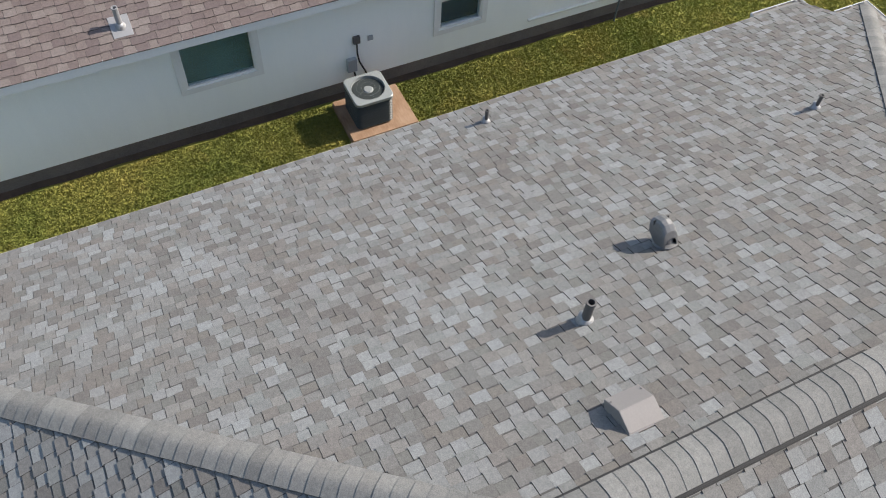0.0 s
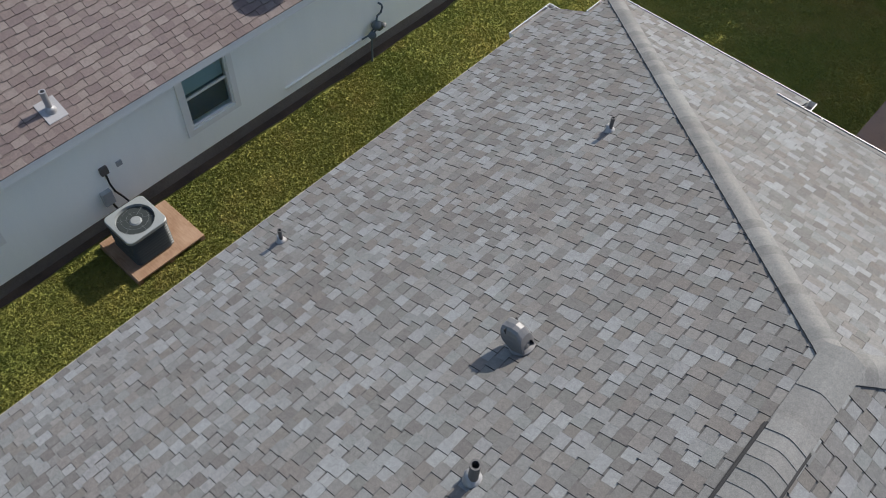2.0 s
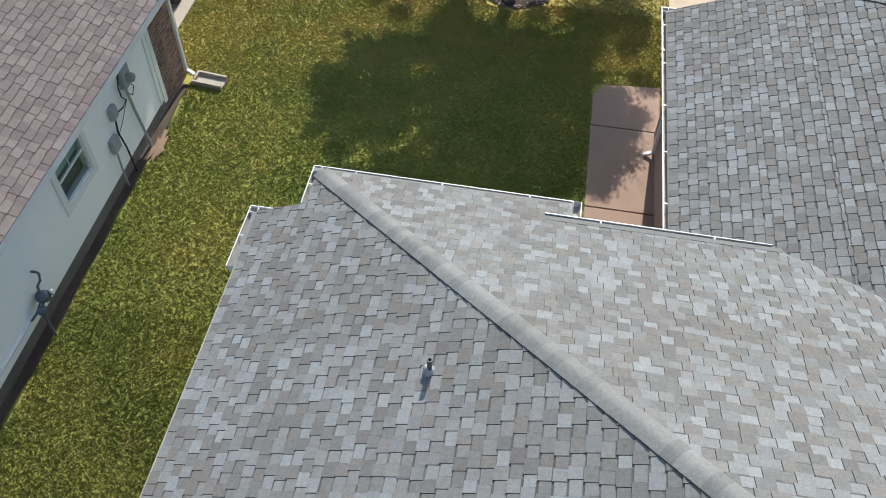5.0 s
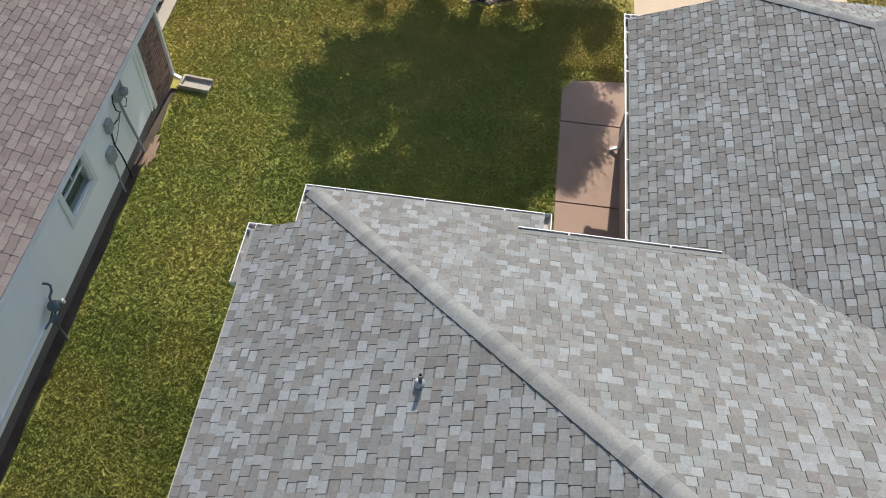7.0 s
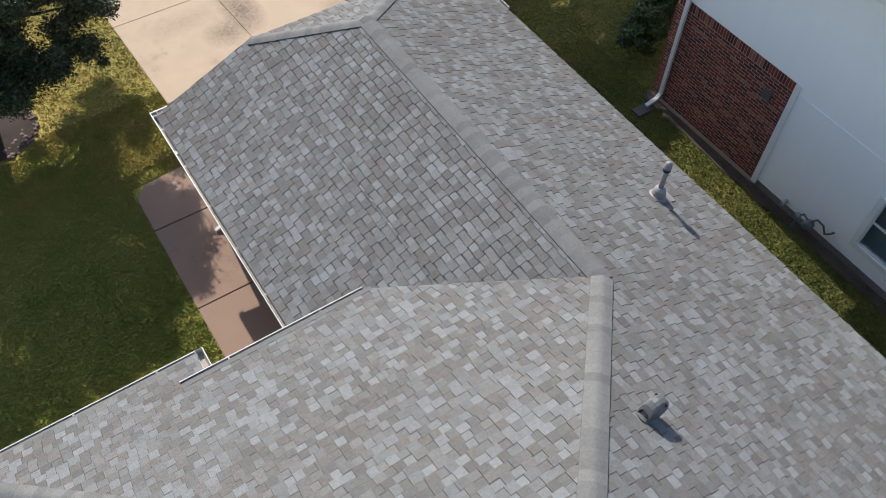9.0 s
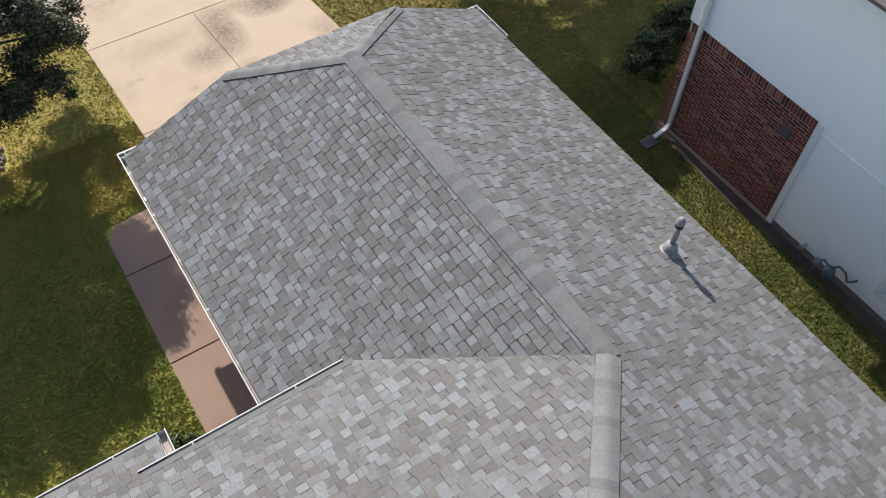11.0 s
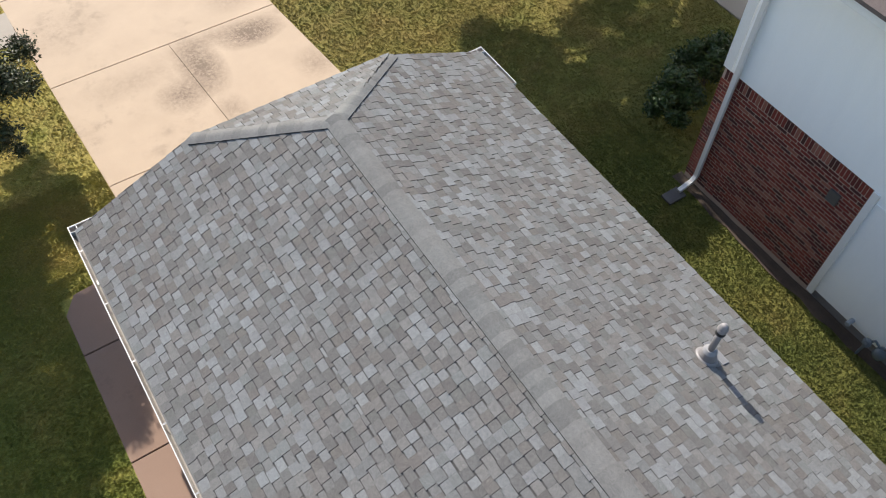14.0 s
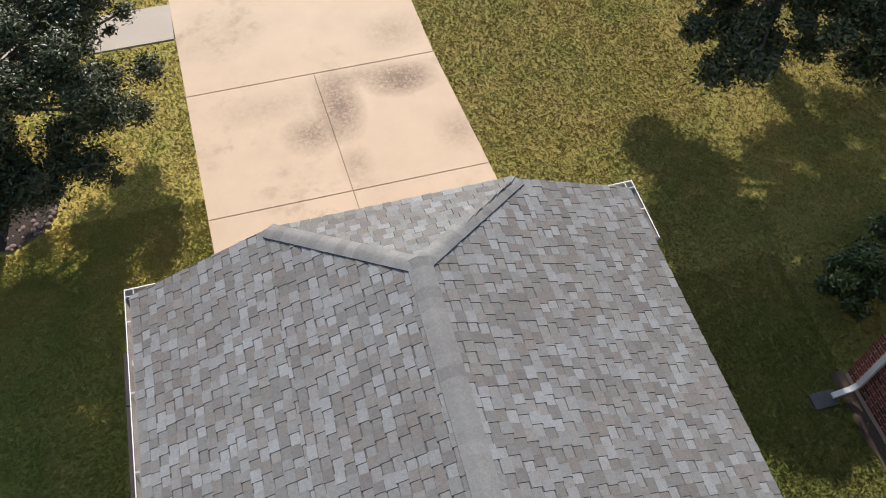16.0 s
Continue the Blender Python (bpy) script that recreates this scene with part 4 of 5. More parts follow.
def vent_pipe(x, y, z, key, height, radius, label, dark=True, m=None, flange=0.0):
    t = thing("vent_pipe", label, "vent pipe", m or Matrix.Translation((x, y, z)), group="roof vent pipes")
    tm = tilt(key) if isinstance(key, str) else key
    if flange:
        flash = bmesh.new()
        add_box(flash, -flange * 0.5, flange * 0.5, -flange * 0.6, flange * 0.6, 0.008, 0.024, 0.003)
        bmesh.ops.transform(flash, matrix=tm, verts=flash.verts)
        part("flashing", flash, LEAD, t, "pale lead flashing plate")
    boot = lathe([(radius + 0.042, -0.01), (radius + 0.04, 0.02), (radius + 0.026, 0.04), (radius + 0.014, 0.06), (radius + 0.008, 0.09)], 18, tm)
    part("boot", boot, LEAD, t, smooth=True)
    pipe = lathe([(radius, -0.05), (radius, height - 0.03), (radius + 0.004, height - 0.028), (radius + 0.004, height), (radius * 0.72, height), (radius * 0.7, height - 0.12)], 18)
    part("pipe", pipe, PIPE if dark else LEAD, t, smooth=False)
    return t


def flue_pipe(m, tm, height, label, metal, cap_r, radius=0.044):
    """Metal flue: flashing tongue down the slope, sloped boot, storm collar and a banded round cap."""
    t = thing("flue_pipe", label, "flue pipe", m, group="metal flue pipes")
    tongue = bmesh.new()
    add_box(tongue, -0.18, 0.18, -0.27, -0.12, 0.012, 0.022, 0.003)
    bmesh.ops.transform(tongue, matrix=tm, verts=tongue.verts)
    part("flashing", tongue, LEAD, t, "pale lead flashing tongue")
    boot = bmesh.new()
    add_lathe(boot, [(0.16, 0.006), (0.155, 0.02), (0.125, 0.035)], 22, tm)
    add_lathe(boot, [(0.128, -0.02), (0.12, 0.06), (0.088, 0.17), (0.07, 0.2)], 22)
    part("boot", boot, metal, t, smooth=True)
    part("storm_collar", lathe([(radius, 0.225), (0.06, 0.222), (0.086, 0.19), (0.092, 0.182), (0.086, 0.178), (radius, 0.19)], 22), LEAD, t, smooth=False)
    part("pipe", lathe([(radius, 0.1), (radius, height - 0.03)], 18), metal, t, smooth=True)
    cap = part("cap", lathe([(0.05, height - 0.075), (cap_r, height - 0.06), (cap_r + 0.008, height - 0.03), (cap_r, height + 0.02), (cap_r * 0.7, height + 0.052), (0.03, height + 0.066), (0.002, height + 0.069)], 22), metal, t, "rounded grey storm cap", smooth=True)
    part("band", lathe([(cap_r + 0.009, height - 0.062), (cap_r + 0.012, height - 0.05), (cap_r + 0.012, height - 0.03), (cap_r + 0.009, height - 0.02)], 22), metal, cap)
    part("throat", lathe([(radius + 0.006, height - 0.13), (radius + 0.022, height - 0.125), (0.055, height - 0.075)], 18), SLOT, t)
    return t


vent_pipe(-3.42, 2.16, zL(-3.42), "left", 0.23, 0.025, "short dark plumbing vent pipe in a lead boot on the roof")
vent_pipe(-5.6, -1.28, zL(-5.6), "left", 0.23, 0.025, "short dark plumbing vent pipe near the eave")
vent_pipe(-1.64, -2.46, zL(-1.64), "left", 0.33, 0.044, "stout dark plumbing vent pipe near the ridge")
flue_pipe(Matrix.Translation((5.17, 4.08, zR(5.17))), tilt("right"), 0.74, "tall dull grey flue pipe with rounded cap on grey roof", FLUE, 0.055, 0.042)


def hood_vent(x, y, key, z, turn):
    """A sheet-metal exhaust cap: a round riser under a deep scoop with a slanting mouth, open down the slope."""
    t = thing("exhaust_vent", "galvanised hooded exhaust vent with a dark open mouth", "roof vent", Matrix.Translation((x, y, z)) @ tilt(key) @ pose(0, 0, 0, 0, 0, turn) @ Matrix.Diagonal((1.0, 1.0, 1.2, 1)), group="hooded vents")
    part("flange", lathe([(0.125, 0.012), (0.125, 0.022), (0.1, 0.03), (0.085, 0.035)], 24), GOOSE, t)
    part("riser", lathe([(0.082, 0.0), (0.082, 0.13), (0.078, 0.14), (0.01, 0.14)], 20), GOOSE, t)
    hood = bmesh.new()
    rows3 = []
    # stations from the back foot over the top to the lip: (y, z) of the crown line, half width, depth of the cheeks
    for yy, zz, half, drop in ((0.095, 0.1, 0.07, 0.09), (0.088, 0.17, 0.088, 0.15), (0.055, 0.225, 0.095, 0.2), (0.0, 0.25, 0.1, 0.22), (-0.06, 0.25, 0.104, 0.2), (-0.12, 0.243, 0.106, 0.12)):
        row3 = []
        for k in range(11):
            a = math.pi * k / 10
            side = math.copysign(abs(math.cos(a)) ** 0.6, math.cos(a)) * half
            row3.append(hood.verts.new((side, yy, zz - drop * (1 - math.sin(a) ** 0.7))))
        rows3.append(row3)
    for r, q in zip(rows3, rows3[1:]):
        for k in range(10):
            hood.faces.new((r[k], r[k + 1], q[k + 1], q[k]))
    bmesh.ops.recalc_face_normals(hood, faces=hood.faces)
    h = part("hood", hood, GOOSE, t)
    sol = h.modifiers.new("gauge", "SOLIDIFY")
    sol.thickness = 0.004
    # added dark panel that paints the shade inside the hood's mouth
    part("mouth_shade", box(-0.092, 0.092, -0.07, -0.062, 0.03, 0.236, 0.002), SLOT, t, "added dark panel standing in for shade inside the hood")


hood_vent(-2.17, -1.14, "left", zL(-2.17), 0)
hood_vent(1.78, 1.0, "right", zR(1.78), 0)

# slant-backed box vent close to the ridge
bv = thing("box_vent", "taupe sheet-metal slant-back roof vent", "roof vent", Matrix.Translation((-0.55, -2.76, zL(-0.55))) @ tilt("left") @ Matrix.Diagonal((0.86, 0.86, 0.9, 1)))
body = bmesh.new()
shape = [(0.2, 0.0), (0.195, 0.015), (0.03, 0.16), (-0.21, 0.11), (-0.21, 0.0)]
la = [body.verts.new((-0.19, y, z)) for y, z in shape]
lb = [body.verts.new((0.19, y, z)) for y, z in shape]
for i in range(5):
    j = (i + 1) % 5
    body.faces.new((la[i], la[j], lb[j], lb[i]))
body.faces.new(list(reversed(la)))
body.faces.new(lb)
bmesh.ops.recalc_face_normals(body, faces=body.faces)
bmesh.ops.bevel(body, geom=list(body.edges), offset=0.005, segments=2, affect="EDGES")
part("hood", body, VENT_METAL, bv)
part("flange", box(-0.194, 0.194, -0.2, 0.21, 0.004, 0.016, 0.003), VENT_METAL, bv)
for sx in (-0.165, 0.165):
    for sy in (-0.12, 0.0, 0.12):
        rv = bmesh.new()
        bmesh.ops.create_uvsphere(rv, u_segments=8, v_segments=5, radius=0.008, matrix=Matrix.Translation((sx, sy * 0.9 - 0.02, 0.135 if sy < 0.1 else 0.085)))
        part("rivet", rv, VENT_METAL, bv)

# ---------------------------------------------------------------- white neighbour with the brown roof
NX0 = -9.67                # its side wall
NM = pose(NX0, 0, 0)
nh = thing("neighbour_house", "white single-storey house with brown shingle roof and brick corner", "house", NM)
N0, N1, NBK = -16.0, 9.1, 10.15
NZ = 2.30
w1, w2, w3 = (-4.65, -3.44, 1.15, 2.08), (0.01, 0.89, 0.9, 2.06), (5.62, 6.48, 1.1, 1.92)
part("wall", pierced_wall(-0.16, 0.0, N0, N1, 0.3, NZ + 0.1, [w1, w2, w3]), STUCCO, nh)
# footing in a darker, browner tone than the brick house's
part("footing", box(-0.2, -0.02, N0, NBK, -0.05, 0.3), DARK_FOOT, nh, "low dark concrete footing below the siding")
corner = part("wall", box(-0.16, -0.012, N1 + 0.09, NBK, 0.3, NZ + 0.1), MORTAR, nh, "brown brick veneer at the house's front corner")
brick_panel(corner, -0.012, 1, N1 + 0.1, NBK, 0.1, NZ, TAN_BRICK, 21, limit=140)
part("wall", box(-11.0, -0.16, NBK - 0.16, NBK - 0.012, -0.05, NZ + 0.1), MORTAR, nh)
part("wall", box(-11.0, -0.16, N0, N0 + 0.16, -0.05, NZ + 0.1), STUCCO, nh)
part("wall", box(-11.16, -11.0, N0, NBK, -0.05, NZ + 0.1), STUCCO, nh)
part("corner_board", box(-0.05, 0.022, N1 - 0.02, N1 + 0.1, 0.22, NZ), TRIM, nh, "white vertical corner board")
part("corner_board", box(0.002, 0.02, N1 - 0.16, N1 - 0.12, 0.3, NZ), TRIM, nh)
sash_window(nh, 0.0, *w1, 1, CURTAIN, fixed=True)
sash_window(nh, 0.0, *w2, 1, ROOM, up_blind=True)
sash_window(nh, 0.0, *w3, 1, ROOM, muntins=True, up_blind=True)
NE, NS = 0.34, 0.42       # eave overhang; roof slope
NZE = 2.45


def zN(x):
    return NZE - NS * (x - NE)


ny1 = 10.6
ridge_n = -5.2
nroof = part("roof", slab_of([Vector((NE, N0 - 0.3, zN(NE))), Vector((NE, ny1, zN(NE))), Vector((ridge_n, ny1 - 3.2, zN(ridge_n))), Vector((ridge_n, N0 - 0.3, zN(ridge_n)))], 0.06), DECK, nh, "weathered brown shingle roof slope")
part("roof", slab_of([Vector((ridge_n, N0 - 0.3, zN(ridge_n))), Vector((ridge_n, ny1 - 3.2, zN(ridge_n))), Vector((2 * ridge_n - NE, ny1, zN(NE))), Vector((2 * ridge_n - NE, N0 - 0.3, zN(NE)))], 0.06), BROWN, nh)
part("roof", slab_of([Vector((NE, ny1, zN(NE))), Vector((2 * ridge_n - NE, ny1, zN(NE))), Vector((ridge_n, ny1 - 3.2, zN(ridge_n)))], 0.06), BROWN, nh)
cn_ = math.sqrt(1 + NS * NS)
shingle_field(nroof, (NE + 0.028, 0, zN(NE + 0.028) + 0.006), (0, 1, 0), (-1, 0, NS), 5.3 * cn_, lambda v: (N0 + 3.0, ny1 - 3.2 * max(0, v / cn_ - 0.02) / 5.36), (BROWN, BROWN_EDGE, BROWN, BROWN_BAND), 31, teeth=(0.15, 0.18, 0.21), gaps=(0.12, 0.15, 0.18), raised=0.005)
board(nh, (NE + 0.018, N0, NZE + 0.004), (NE + 0.018, ny1, NZE + 0.004), (1, 0, 0), 0.17, 0.03)
part("soffit", box(-0.02, NE - 0.03, N0, ny1, NZ - 0.01, NZ + 0.002), TRIM, nh)
board(nh, (NE, ny1, NZE - 0.005), (-8, ny1, NZE - 0.005), (0, 1, 0), 0.15, 0.03)
gutter(nh, (NE - 0.02, ny1 + 0.005, NZE - 0.02), (-6.0, ny1 + 0.005, NZE - 0.02), (0, 1, 0), False)
downspout(nh, [(NE - 0.04, ny1 - 0.06, NZE - 0.1), (NE - 0.04, ny1 - 0.07, NZE - 0.22), (0.055, NBK - 0.07, NZE - 0.5), (0.055, NBK - 0.07, 0.25), (0.2, NBK - 0.07, 0.14)])


def at_n(x, y, z):
    return NM @ Matrix.Translation((x, y, z))


sb = bmesh.new()
add_box(sb, 0.0, 0.62, -0.17, 0.17, 0.0, 0.03)
add_box(sb, 0.0, 0.62, -0.17, -0.13, 0.03, 0.1)
add_box(sb, 0.0, 0.62, 0.13, 0.17, 0.03, 0.1)
add_box(sb, 0.0, 0.04, -0.13, 0.13, 0.03, 0.1)
single("splash_block", sb, PALE, "pale concrete splash block below the neighbour's downspout", "splash block", at_n(0.2, NBK - 0.06, 0.01) @ pose(0, 0, 0, 0, 0, -6))

soil = bmesh.new()
bmesh.ops.create_grid(soil, x_segments=2, y_segments=60, size=0.5, matrix=Matrix.Translation((0.0, -3.1, 0.02)) @ Matrix.Diagonal((0.27, 26.0, 1, 1)))
rs = random.Random(3)
for v in soil.verts:
    if v.co.x > 0.05:
        v.co.x += rs.uniform(-0.03, 0.03)
    v.co.z += rs.uniform(-0.005, 0.02)
single("soil_strip", soil, SOIL, "strip of bare dark soil along the neighbour's footing", "soil", NM, kind="stuff")

soil = bmesh.new()
bmesh.ops.create_grid(soil, x_segments=2, y_segments=50, size=0.5, matrix=Matrix.Translation((9.17, -1.0, 0.02)) @ Matrix.Diagonal((0.25, 18.0, 1, 1)))
for v in soil.verts:
    if v.co.x < 9.1:
        v.co.x += rs.uniform(-0.05, 0.05)
    v.co.z += rs.uniform(-0.005, 0.02)
single("soil_strip", soil, SOIL, "strip of bare dark soil along the brick house's footing", "soil", kind="stuff")

clay = bmesh.new()
bmesh.ops.create_circle(clay, cap_ends=True, cap_tris=True, segments=26, radius=1.0)
for v in clay.verts:
    k = 1 + 0.75 * noise.noise(v.co * 3.7)
    v.co = Vector((v.co.x * 0.1 * k, v.co.y * 0.42 * k, 0.03 if v.co.length < 0.1 else 0.008))
single("soil_patch", clay, CLAY, "bare patch of orange clay soil below the meters", "soil", at_n(0.2, 8.1, 0.03), kind="stuff")

# air conditioner on its plywood pad
ac_m = at_n(0.77, -1.6, 0)
pad = thing("ac_pad", "weathered plywood pad on short timbers under the air conditioner", "pad", ac_m)
part("top", box(-0.53, 0.53, -0.63, 0.63, 0.09, 0.125, 0.006), PLYWOOD, pad)
for yy in (-0.6, 0.0, 0.6):
    part("timber", box(-0.52, 0.52, yy - 0.045, yy + 0.045, -0.02, 0.09, 0.004), PLYWOOD, pad)
ac = thing("air_conditioner", "square grey outdoor air-conditioning unit with dark louvred sides", "air conditioner", ac_m @ Matrix.Translation((0.0, -0.12, 0.125)) @ Matrix.Diagonal((0.9, 0.9, 0.83, 1)))
core = box(-0.34, 0.34, -0.34, 0.34, 0.0, 0.72, 0.05)
part("coil", core, AC_DARK, ac)


def rounded_square(half, r, steps=6):
    pts = []
    for q, (cx, cy) in enumerate(((1, 1), (-1, 1), (-1, -1), (1, -1))):
        for i in range(steps + 1):
            a = math.pi / 2 * (q + i / steps)
            pts.append((cx * (half - r) + r * math.cos(a), cy * (half - r) + r * math.sin(a)))
    return pts


for k in range(9):
    fin = bmesh.new()
    z = 0.04 + k * 0.075
    prev = None
    for half, dz2 in ((0.345, 0.0), (0.385, 0.01), (0.385, 0.02), (0.345, 0.06)):
        ring2 = [fin.verts.new((x, y, z + dz2)) for x, y in rounded_square(half, 0.09)]
        if prev:
            for i in range(len(ring2)):
                j = (i + 1) % len(ring2)
                fin.faces.new((prev[i], prev[j], ring2[j], ring2[i]))
        prev = ring2
    part("louvre", fin, AC_DARK, ac)
topb = bmesh.new()
seg = 32          # corners of the rounded square
outer = rounded_square(0.4, 0.11, 7)
rows_ = [[topb.verts.new((x, y, 0.70)) for x, y in outer], [topb.verts.new((x, y, 0.765)) for x, y in outer], [topb.verts.new((x * 0.97, y * 0.97, 0.775)) for x, y in outer],
         [topb.verts.new((0.335 * math.cos(2 * math.pi * (k + 0.5) / seg), 0.335 * math.sin(2 * math.pi * (k + 0.5) / seg), 0.78)) for k in range(seg)],
         [topb.verts.new((0.325 * math.cos(2 * math.pi * (k + 0.5) / seg), 0.325 * math.sin(2 * math.pi * (k + 0.5) / seg), 0.70)) for k in range(seg)]]
for r, q in zip(rows_, rows_[1:]):
    for k in range(seg):
        topb.faces.new((r[k], r[(k + 1) % seg], q[(k + 1) % seg], q[k]))
part("top_panel", topb, AC_STEEL, ac, "pale grey steel top with a round fan opening")
part("fan_well", lathe([(0.325, 0.45), (0.33, 0.46), (0.33, 0.7), (0.325, 0.7), (0.32, 0.47), (0.01, 0.46)], 32), AC_DARK, ac)
fan = part("fan", lathe([(0.1, 0.6), (0.11, 0.64), (0.105, 0.72), (0.08, 0.745), (0.01, 0.75)], 20), AC_STEEL, ac, "grey fan hub with three blades")
for k in range(3):
    bl = bmesh.new()
    a0 = 2 * math.pi * k / 3
    pts = []
    for rr, aw, zz in ((0.09, 0.45, 0.02), (0.2, 0.62, 0.035), (0.31, 0.66, 0.045)):
        pts.append([(rr * math.cos(a0 + s2 * aw), rr * math.sin(a0 + s2 * aw), 0.62 + s2 * zz) for s2 in (-1, 0, 1)])
    vs = [[bl.verts.new(p) for p in r] for r in pts]
    for i in range(2):
        for j in range(2):
            bl.faces.new((vs[i][j], vs[i][j + 1], vs[i + 1][j + 1], vs[i + 1][j]))
    b_ob = part("blade", bl, AC_BLADE, fan)
    sd = b_ob.modifiers.new("gauge", "SOLIDIFY")
    sd.thickness = 0.006
grille = bmesh.new()
for rr in (0.14, 0.235, 0.33):
    ring_pts = [(rr * math.cos(2 * math.pi * k / 28), rr * math.sin(2 * math.pi * k / 28), 0.785 + 0.02 * (1 - rr / 0.29)) for k in range(29)]
    add_tube(grille, ring_pts, 0.0015, 4)
for k in range(6):
    a = 2 * math.pi * k / 6
    add_tube(grille, [(0.06 * math.cos(a), 0.06 * math.sin(a), 0.803), (0.335 * math.cos(a), 0.335 * math.sin(a), 0.783)], 0.0014, 4)
part("fan_guard", grille, AC_STEEL, ac, "thin wire fan guard")

disc = thing("disconnect_box", "small grey disconnect box with black whip on white wall", "electrical box", at_n(0.0, -1.74, 0.69))
part("cover", box(0.0, 0.09, -0.09, 0.09, -0.14, 0.14, 0.012), UTIL, disc)
part("whip", tube([(0.045, 0.03, -0.13), (0.06, 0.06, -0.3), (0.14, 0.14, -0.45), (0.3, 0.2, -0.5)], 0.018), BLACK, disc)
jb = thing("junction_box", "dark grey junction box with a black conduit on the white wall", "electrical box", at_n(0.0, -1.62, 1.22))
part("cover", box(0.0, 0.06, -0.065, 0.065, -0.075, 0.075, 0.01), PIPE, jb)
part("conduit", tube([(0.04, 0, -0.1), (0.04, 0.0, -0.3), (0.04, 0.03, -0.5), (0.06, 0.12, -0.72), (0.3, 0.2, -0.95)], 0.016), BLACK, jb)
single("wall_cover", box(0.0, 0.025, -0.05, 0.05, -0.05, 0.05, 0.006), UTIL, "small square grey cover plate on the white wall", "cover plate", at_n(0, -1.35, 1.17))

# gas meter with its service pipe along the footing
gm_ = thing("gas_meter", "blue-grey gas meter with bent pipes against the white wall", "gas meter", at_n(0.0, 4.14, 0.0) @ Matrix.Diagonal((0.85, 0.85, 0.76, 1)))
part("body", lathe([(0.03, -0.1), (0.11, -0.08), (0.12, 0.0), (0.11, 0.09), (0.03, 0.11)], 16, Matrix.Translation((0.16, 0.05, 0.95)) @ pose(0, 0, 0, 0, 70, 0)), GAS, gm_, smooth=True)
part("regulator", lathe([(0.02, 0.0), (0.09, 0.02), (0.095, 0.05), (0.04, 0.08)], 16, Matrix.Translation((0.17, -0.14, 0.78)) @ pose(0, 0, 0, 20, 60, 0)), GAS, gm_)
part("index", lathe([(0.055, 0.0), (0.06, 0.03), (0.05, 0.05)], 12, Matrix.Translation((0.27, 0.14, 0.98)) @ pose(0, 0, 0, 0, 80, 20)), LEAD, gm_)
part("riser", tube([(-0.02, 0.25, 1.42), (0.1, 0.25, 1.43), (0.13, 0.25, 1.38), (0.13, 0.2, 1.24), (0.12, 0.1, 1.2), (0.13, 0.06, 1.1), (0.15, 0.05, 1.02)], 0.024), GAS, gm_)
part("inlet", tube([(0.16, 0.02, 0.85), (0.17, -0.1, 0.8), (0.18, -0.16, 0.6), (0.2, -0.18, 0.3), (0.22, -0.2, -0.02)], 0.024), GAS, gm_)
part("outlet", tube([(0.14, -0.02, 0.9), (0.1, -0.2, 0.74), (0.06, -0.35, 0.7)], 0.022), GAS, gm_)
single("line_cover", box(0.0, 0.05, -2.0, 0.0, -0.022, 0.022, 0.008), TRIM, "long white line cover along the wall's foot", "pipe cover", at_n(0.0, 3.95, 0.52))

# electricity service
em = thing("electric_meter", "grey electricity meter box with a round glass meter and cables", "electric meter", at_n(0.0, 8.02, -0.2))
part("cabinet", box(0.0, 0.12, -0.13, 0.13, 1.75, 2.2, 0.015), UTIL, em)
part("meter", lathe([(0.085, 0.0), (0.085, 0.05), (0.075, 0.1), (0.03, 0.12)], 18, Matrix.Translation((0.12, 0.02, 1.92)) @ pose(0, 0, 0, 0, 90, 0)), LEAD, em)
part("conduit", tube([(0.05, -0.05, 1.76), (0.05, 0.0, 1.2), (0.06, 0.1, 0.4), (0.06, 0.1, -0.02)], 0.025), UTIL, em)
part("cable", tube([(0.05, -0.12, 2.1), (0.06, -0.25, 1.9), (0.06, -0.25, 1.7), (0.06, -0.15, 1.55), (0.05, -0.3, 1.5), (0.04, -0.5, 1.55)], 0.012, 6), BLACK, em)
part("cable", tube([(0.05, 0.1, 1.75), (0.08, 0.16, 1.6), (0.08, 0.05, 1.5), (0.06, -0.06, 1.62)], 0.009, 6), BLACK, em)
cb2 = thing("cable_box", "oval grey cable enclosure with hanging wires on the white wall", "cable box", at_n(0.0, 7.42, 1.46))
part("cover", box(0.0, 0.1, -0.1, 0.1, -0.13, 0.13, 0.045), UTIL, cb2)
part("wires", tube([(0.05, 0.0, -0.12), (0.05, -0.06, -0.4), (0.05, 0.02, -0.8), (0.06, 0.05, -1.6)], 0.016, 6), BLACK, cb2)
cb3 = thing("telephone_box", "square grey telephone box with a conduit on the white wall", "telephone box", at_n(0.0, 7.17, 0.98))
part("cover", box(0.0, 0.1, -0.12, 0.12, -0.14, 0.14, 0.03), UTIL, cb3)
part("conduit", tube([(0.05, -0.03, -0.13), (0.05, -0.06, -0.6), (0.06, -0.06, -1.23)], 0.018, 6), UTIL, cb3)
part("wire", tube([(0.05, 0.1, 0.0), (0.04, 0.4, 0.1), (0.04, 0.75, 0.35)], 0.006, 5), BLACK, cb3)

